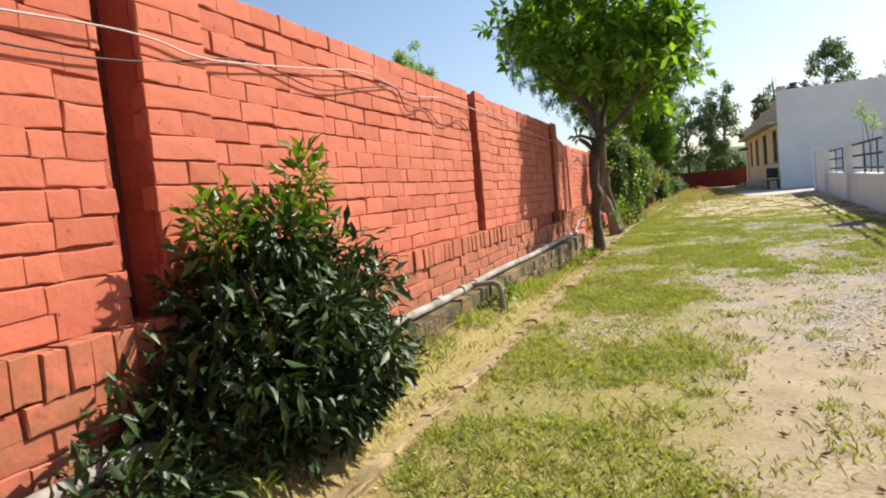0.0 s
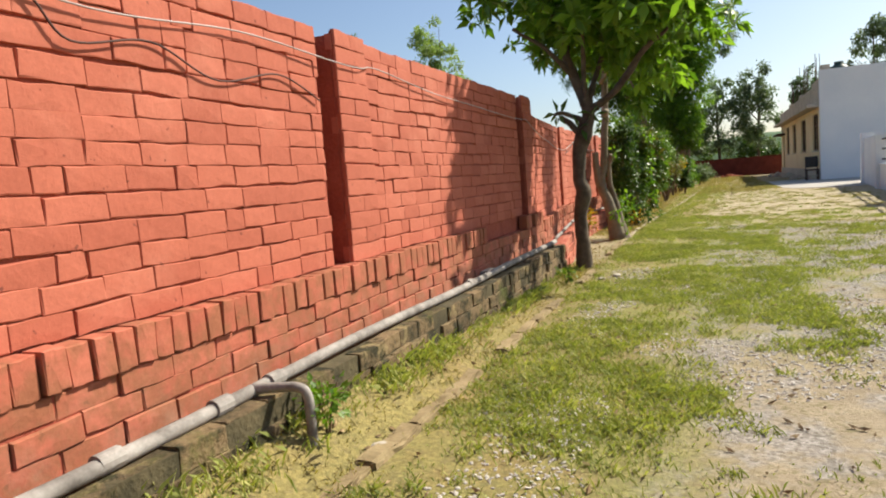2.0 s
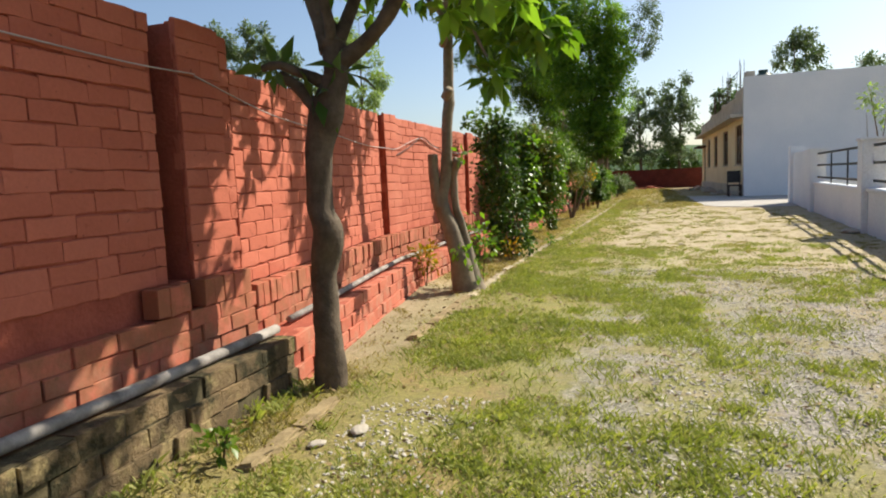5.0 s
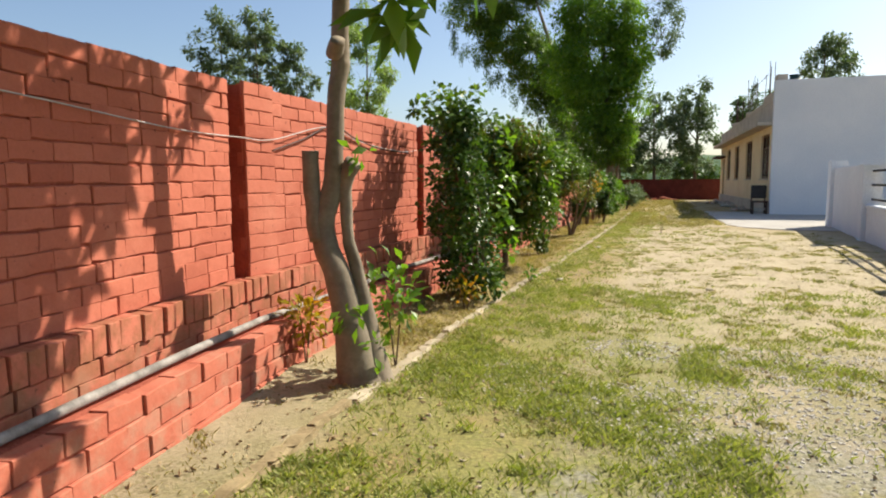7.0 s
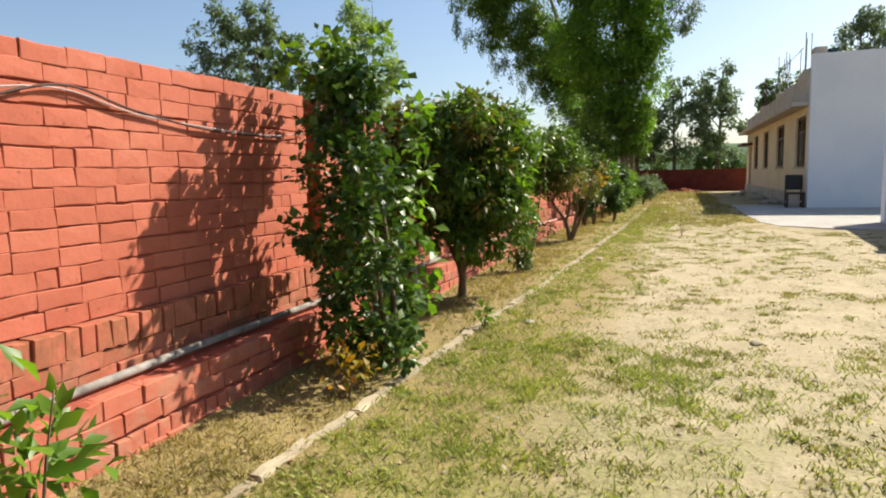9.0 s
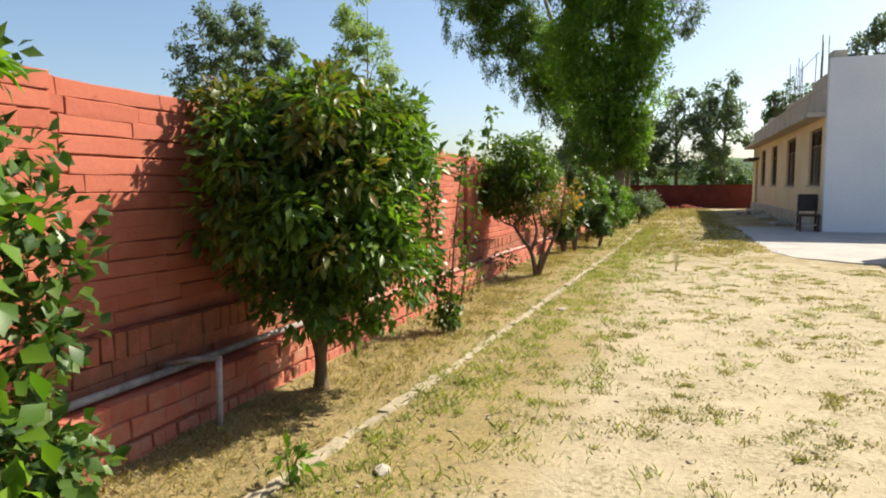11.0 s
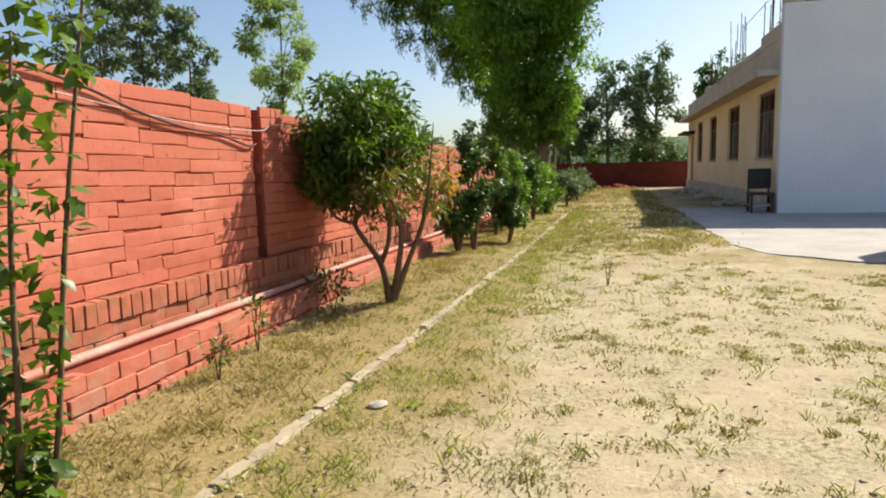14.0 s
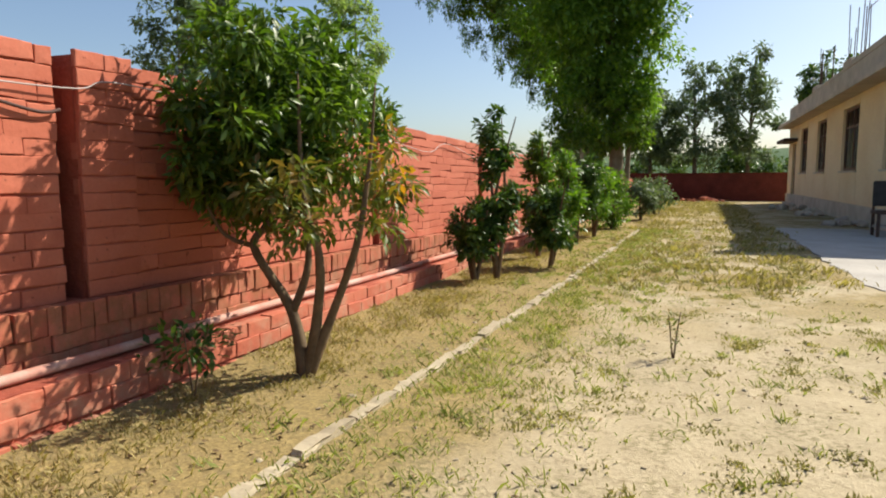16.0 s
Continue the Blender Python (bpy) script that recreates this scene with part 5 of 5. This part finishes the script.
# sapling behind the railing wall
sap = thing("sapling", (6.3, 24.0, 0), "thin yellow-green sapling behind the railing wall", "tree")
limbs("stem", [[(0, 0, -0.1, 0.03), (0.05, 0, 1.5, 0.02), (-0.2, -0.1, 3.0, 0.008)], [(0.05, 0, 1.4, 0.015), (0.3, 0.2, 2.9, 0.006)], [(0.0, 0.4, -0.1, 0.02), (0.1, 1.2, 2.6, 0.005)]], STEM, sap, 6)
leaves("foliage", [((-0.2, -0.1, 2.9), (0.35, 0.3, 0.45), 110), ((0.25, 0.2, 2.5), (0.25, 0.3, 0.4), 70)], 0.13, LEAF_PALE, sap, 95, 0.5, 0.3, shell=0.2)


# ---- grass, gravel and litter ----
def blades(name, spots, height, material, label, category, seed, width=0.0038):
    """Tufts of thin blades: spots are (x, y, spread, count, scale)."""
    rng = np.random.default_rng(seed)
    vs, n = [], 0
    for x, y, spread, count, k in spots:
        px, py = x + rng.normal(size=count) * spread, y + rng.normal(size=count) * spread
        a = rng.random(count) * 6.283
        h = height * k * (0.5 + rng.random(count))
        lean = h * (0.3 + 0.9 * rng.random(count))
        z = np.full(count, ground_height(x, y) - 0.006)
        c, s = np.cos(a), np.sin(a)
        w = width * (0.7 + 0.6 * rng.random(count))
        vs.append(np.stack([np.stack([px - s * w, py + c * w, z], 1), np.stack([px + s * w, py - c * w, z], 1),
                            np.stack([px + c * lean * 0.4 + s * w * 0.7, py + s * lean * 0.4 - c * w * 0.7, z + h * 0.6], 1),
                            np.stack([px + c * lean, py + s * lean, z + h * 0.9], 1)], 1).reshape(-1, 3))
        n += count
    v = np.concatenate(vs)
    f = (np.arange(n)[:, None, None] * 4 + np.array([[0, 1, 2], [0, 2, 3]])[None]).reshape(-1, 3)
    ob = new(name, mesh_of(name, v.tolist(), f.tolist(), material))
    return tagged(ob, label, category, kind="stuff")


rg = random.Random(31)


def scatter(n, x0, x1, y0, y1, keep, spread, count):
    out = []
    while len(out) < n:
        x, y = rg.uniform(x0, x1), rg.uniform(y0, y1)
        if rg.random() < keep(x, y):
            out.append((x, y, spread * rg.uniform(0.5, 1.6), rg.randint(*count), rg.uniform(0.6, 1.4)))
    return out


def patch(x, y, s=0.9, o=0.0):
    return noise.noise((x * s + o, y * s, 2.0 + o))


def lawn_keep(x, y):
    k = 0.9 if patch(x, y) > -0.05 else 0.15
    if y < 5.0 and x > 0.2 + 0.5 * patch(x, y, 0.6, 7):
        k *= 0.12
    return k * (1.0 if -1.1 < x < 1.2 else 0.45) * (1.0 if y < 14 else 0.4)


def strip_keep(x, y):
    if x < wall_x(y) + 0.42:
        return 0.0
    if 9.5 < y < 13.6:
        return 0.07
    return 0.85 if patch(x, y, 1.3, 5) > -0.15 else 0.25


blades("grass", scatter(4400, -1.15, 3.6, -1.5, 17.5, lawn_keep, 0.06, (26, 52)), 0.033, GRASS, "short patchy green grass on sandy soil", "grass", 1)
blades("dry_grass", scatter(2000, -2.1, kerb_x(15), 8, 40, strip_keep, 0.07, (14, 30)), 0.032, DRYGRASS, "thin dry grass along the planting strip", "grass", 2)
blades("strip_grass", scatter(380, -1.6, -1.1, -2, 9, lambda x, y: 0.7, 0.05, (10, 24)), 0.028, DRYGRASS, "dry grass by the wall footing", "grass", 3)


blades("footing_weeds", scatter(320, -1.62, -1.4, -1, 9, lambda x, y: 0.9 if patch(x, y, 1.5, 6) > 0 else 0.25, 0.05, (10, 22)), 0.06, GRASS, "weeds growing against the wall footing", "grass", 7)


def edge_keep(x, y):
    if x > 2.7 and y > 28.5:
        return 0.0
    d = x - kerb_x(y)
    return 0.95 if 0.05 < d < 0.55 else (0.35 if d < 1.2 else 0.07)


blades("edge_grass", scatter(1900, -1.1, 3.2, 13, 40, edge_keep, 0.06, (14, 30)), 0.036, GRASS, "grass tufts beside the brick edging", "grass", 4)
def weed_keep(x, y):
    if x > 2.7 and y > 28.5:
        return 0.0
    p = patch(x, y * 0.8, 1.6, 9) + 0.6 * patch(x, y, 4.0, 3)
    return 0.95 if p > 0.22 else (0.3 if p > 0.0 else 0.05)


blades("tufts", scatter(1700, -0.2, 4.8, 12, 34, weed_keep, 0.045, (22, 52)), 0.022, DRYWEED, "scattered low weeds on bare sand", "grass", 5, 0.006)
blades("far_grass", scatter(700, -0.6, 5.0, 30, 60, lambda x, y: 0.9 if x < 2.75 else 0.0, 0.14, (14, 28)), 0.07, DRYGRASS, "dry grass towards the far wall", "grass", 6, 0.012)


def pebbles(name, n, where, size, material, label, seed):
    r = random.Random(seed)
    bm0 = bmesh.new()
    bmesh.ops.create_icosphere(bm0, subdivisions=1, radius=1.0)
    base = [v.co.copy() for v in bm0.verts]
    tri = [[v.index for v in f.verts] for f in bm0.faces]
    bm0.free()
    base, tri = base[:], tri[:]
    vs, fs = [], []
    for _ in range(n):
        x, y = where(r)
        s = size * r.uniform(0.4, 1.5)
        m = pose(x, y, ground_height(x, y) + s * 0.15, r.uniform(-20, 20), r.uniform(-20, 20), r.uniform(0, 360)) @ Matrix.Diagonal((s * 1.3, s, s * 0.55, 1))
        o = len(vs)
        vs += [m @ (c * r.uniform(0.7, 1.2)) for c in base]
        fs += [[i + o for i in t] for t in tri]
    return tagged(new(name, mesh_of(name, vs, fs, material)), label, "stones", kind="stuff")


def gravel_spot(r):
    while True:
        x, y = r.uniform(-0.9, 3.4), r.uniform(1.5, 14.5)
        if patch(x, y, 0.9, 3) + 0.25 * (x - 0.5) > 0.0:
            return x, y


pebbles("gravel", 28000, gravel_spot, 0.0092, STONE, "loose grey gravel spread over the track", 5)
pebbles("sand_clods", 900, lambda r: (r.uniform(-1.0, 4.0), r.uniform(10, 28)), 0.014, KERB, "small sandy clods and pebbles", 6)


def litter(name, n, where, size, material, label, seed):
    r = random.Random(seed)
    vs, fs = [], []
    for _ in range(n):
        x, y = where(r)
        s = size * r.uniform(0.4, 1.5)
        m = pose(x, y, ground_height(x, y) + 0.008 + 0.4 * s * r.random() * 0.3, r.uniform(-25, 25), r.uniform(-25, 25), r.uniform(0, 360))
        o = len(vs)
        vs += [m @ Vector(c) for c in ((-s, 0, 0.004), (0, -s * 0.4, -0.002), (s, 0, 0.006), (0, s * 0.4, -0.002), (0, 0, 0.01))]
        fs += [(o, o + 1, o + 4), (o + 1, o + 2, o + 4), (o + 2, o + 3, o + 4), (o + 3, o, o + 4)]
    return tagged(new(name, mesh_of(name, vs, fs, material)), label, "leaves", kind="stuff")


def sand_spot(r):
    while True:
        x, y = r.uniform(-0.5, 4.6), r.uniform(12, 36)
        if not (x > 2.7 and y > 28.5) and (patch(x, y, 0.8, 4) > -0.1 or r.random() < 0.3):
            return x, y


litter("fallen_leaves", 1500, lambda r: (r.uniform(-1.55, 3.2), r.uniform(-1.5, 14.5)), 0.022, LITTER, "brown fallen leaves scattered on the grass", 8)
litter("strip_leaves", 1700, lambda r: (r.uniform(-2.0, -0.6), r.uniform(10, 34)), 0.02, LITTER, "brown fallen leaves along the planting strip", 9)
litter("sand_litter", 900, sand_spot, 0.015, LITTER, "dead weeds and leaves on bare sand", 10)


def rock(x, y, s, seed, label, material=PALESTONE):
    r = random.Random(seed)
    bm = bmesh.new()
    bmesh.ops.create_icosphere(bm, subdivisions=2, radius=s)
    for v in bm.verts:
        v.co = Vector((v.co.x * 1.3, v.co.y, v.co.z * 0.38)) * (1 + 0.25 * noise.noise(v.co * (1.3 / s) + Vector((seed, 0, 0))))
    ob = part("stone", bm, material)
    ob.matrix_basis = pose(x, y, ground_height(x, y) + s * 0.3, 0, 0, r.uniform(0, 360))
    tagged(ob, label, "stone")


rock(-0.47, 22.9, 0.05, 1, "pale broken stone beside the edging")
rock(-1.2, 2.95, 0.05, 2, "small pale stone in dry grass")
rock(2.1, 4.3, 0.1, 3, "brown lump of rubble on gravel", KERB)
rock(-0.8, 8.3, 0.05, 4, "flat pale stone at the tree's foot")
rock(-0.95, 8.1, 0.04, 5, "flat pale stone at the tree's foot")
rock(4.45, 19.2, 0.14, 6, "white lump beside the low wall")
rock(-0.62, 17.9, 0.05, 7, "pale stone in dry grass")
rock(1.35, 17.6, 0.05, 8, "brown clod on bare sand", KERB)

slab_piece = part("broken_slab", box_bm(wall_x(6.4) + 0.085, wall_x(6.4) + 0.19, 6.28, 6.56, 0.332, 0.385, 0.012), PALESTONE)
tagged(slab_piece, "broken pale slab lying on the wall footing", "slab")
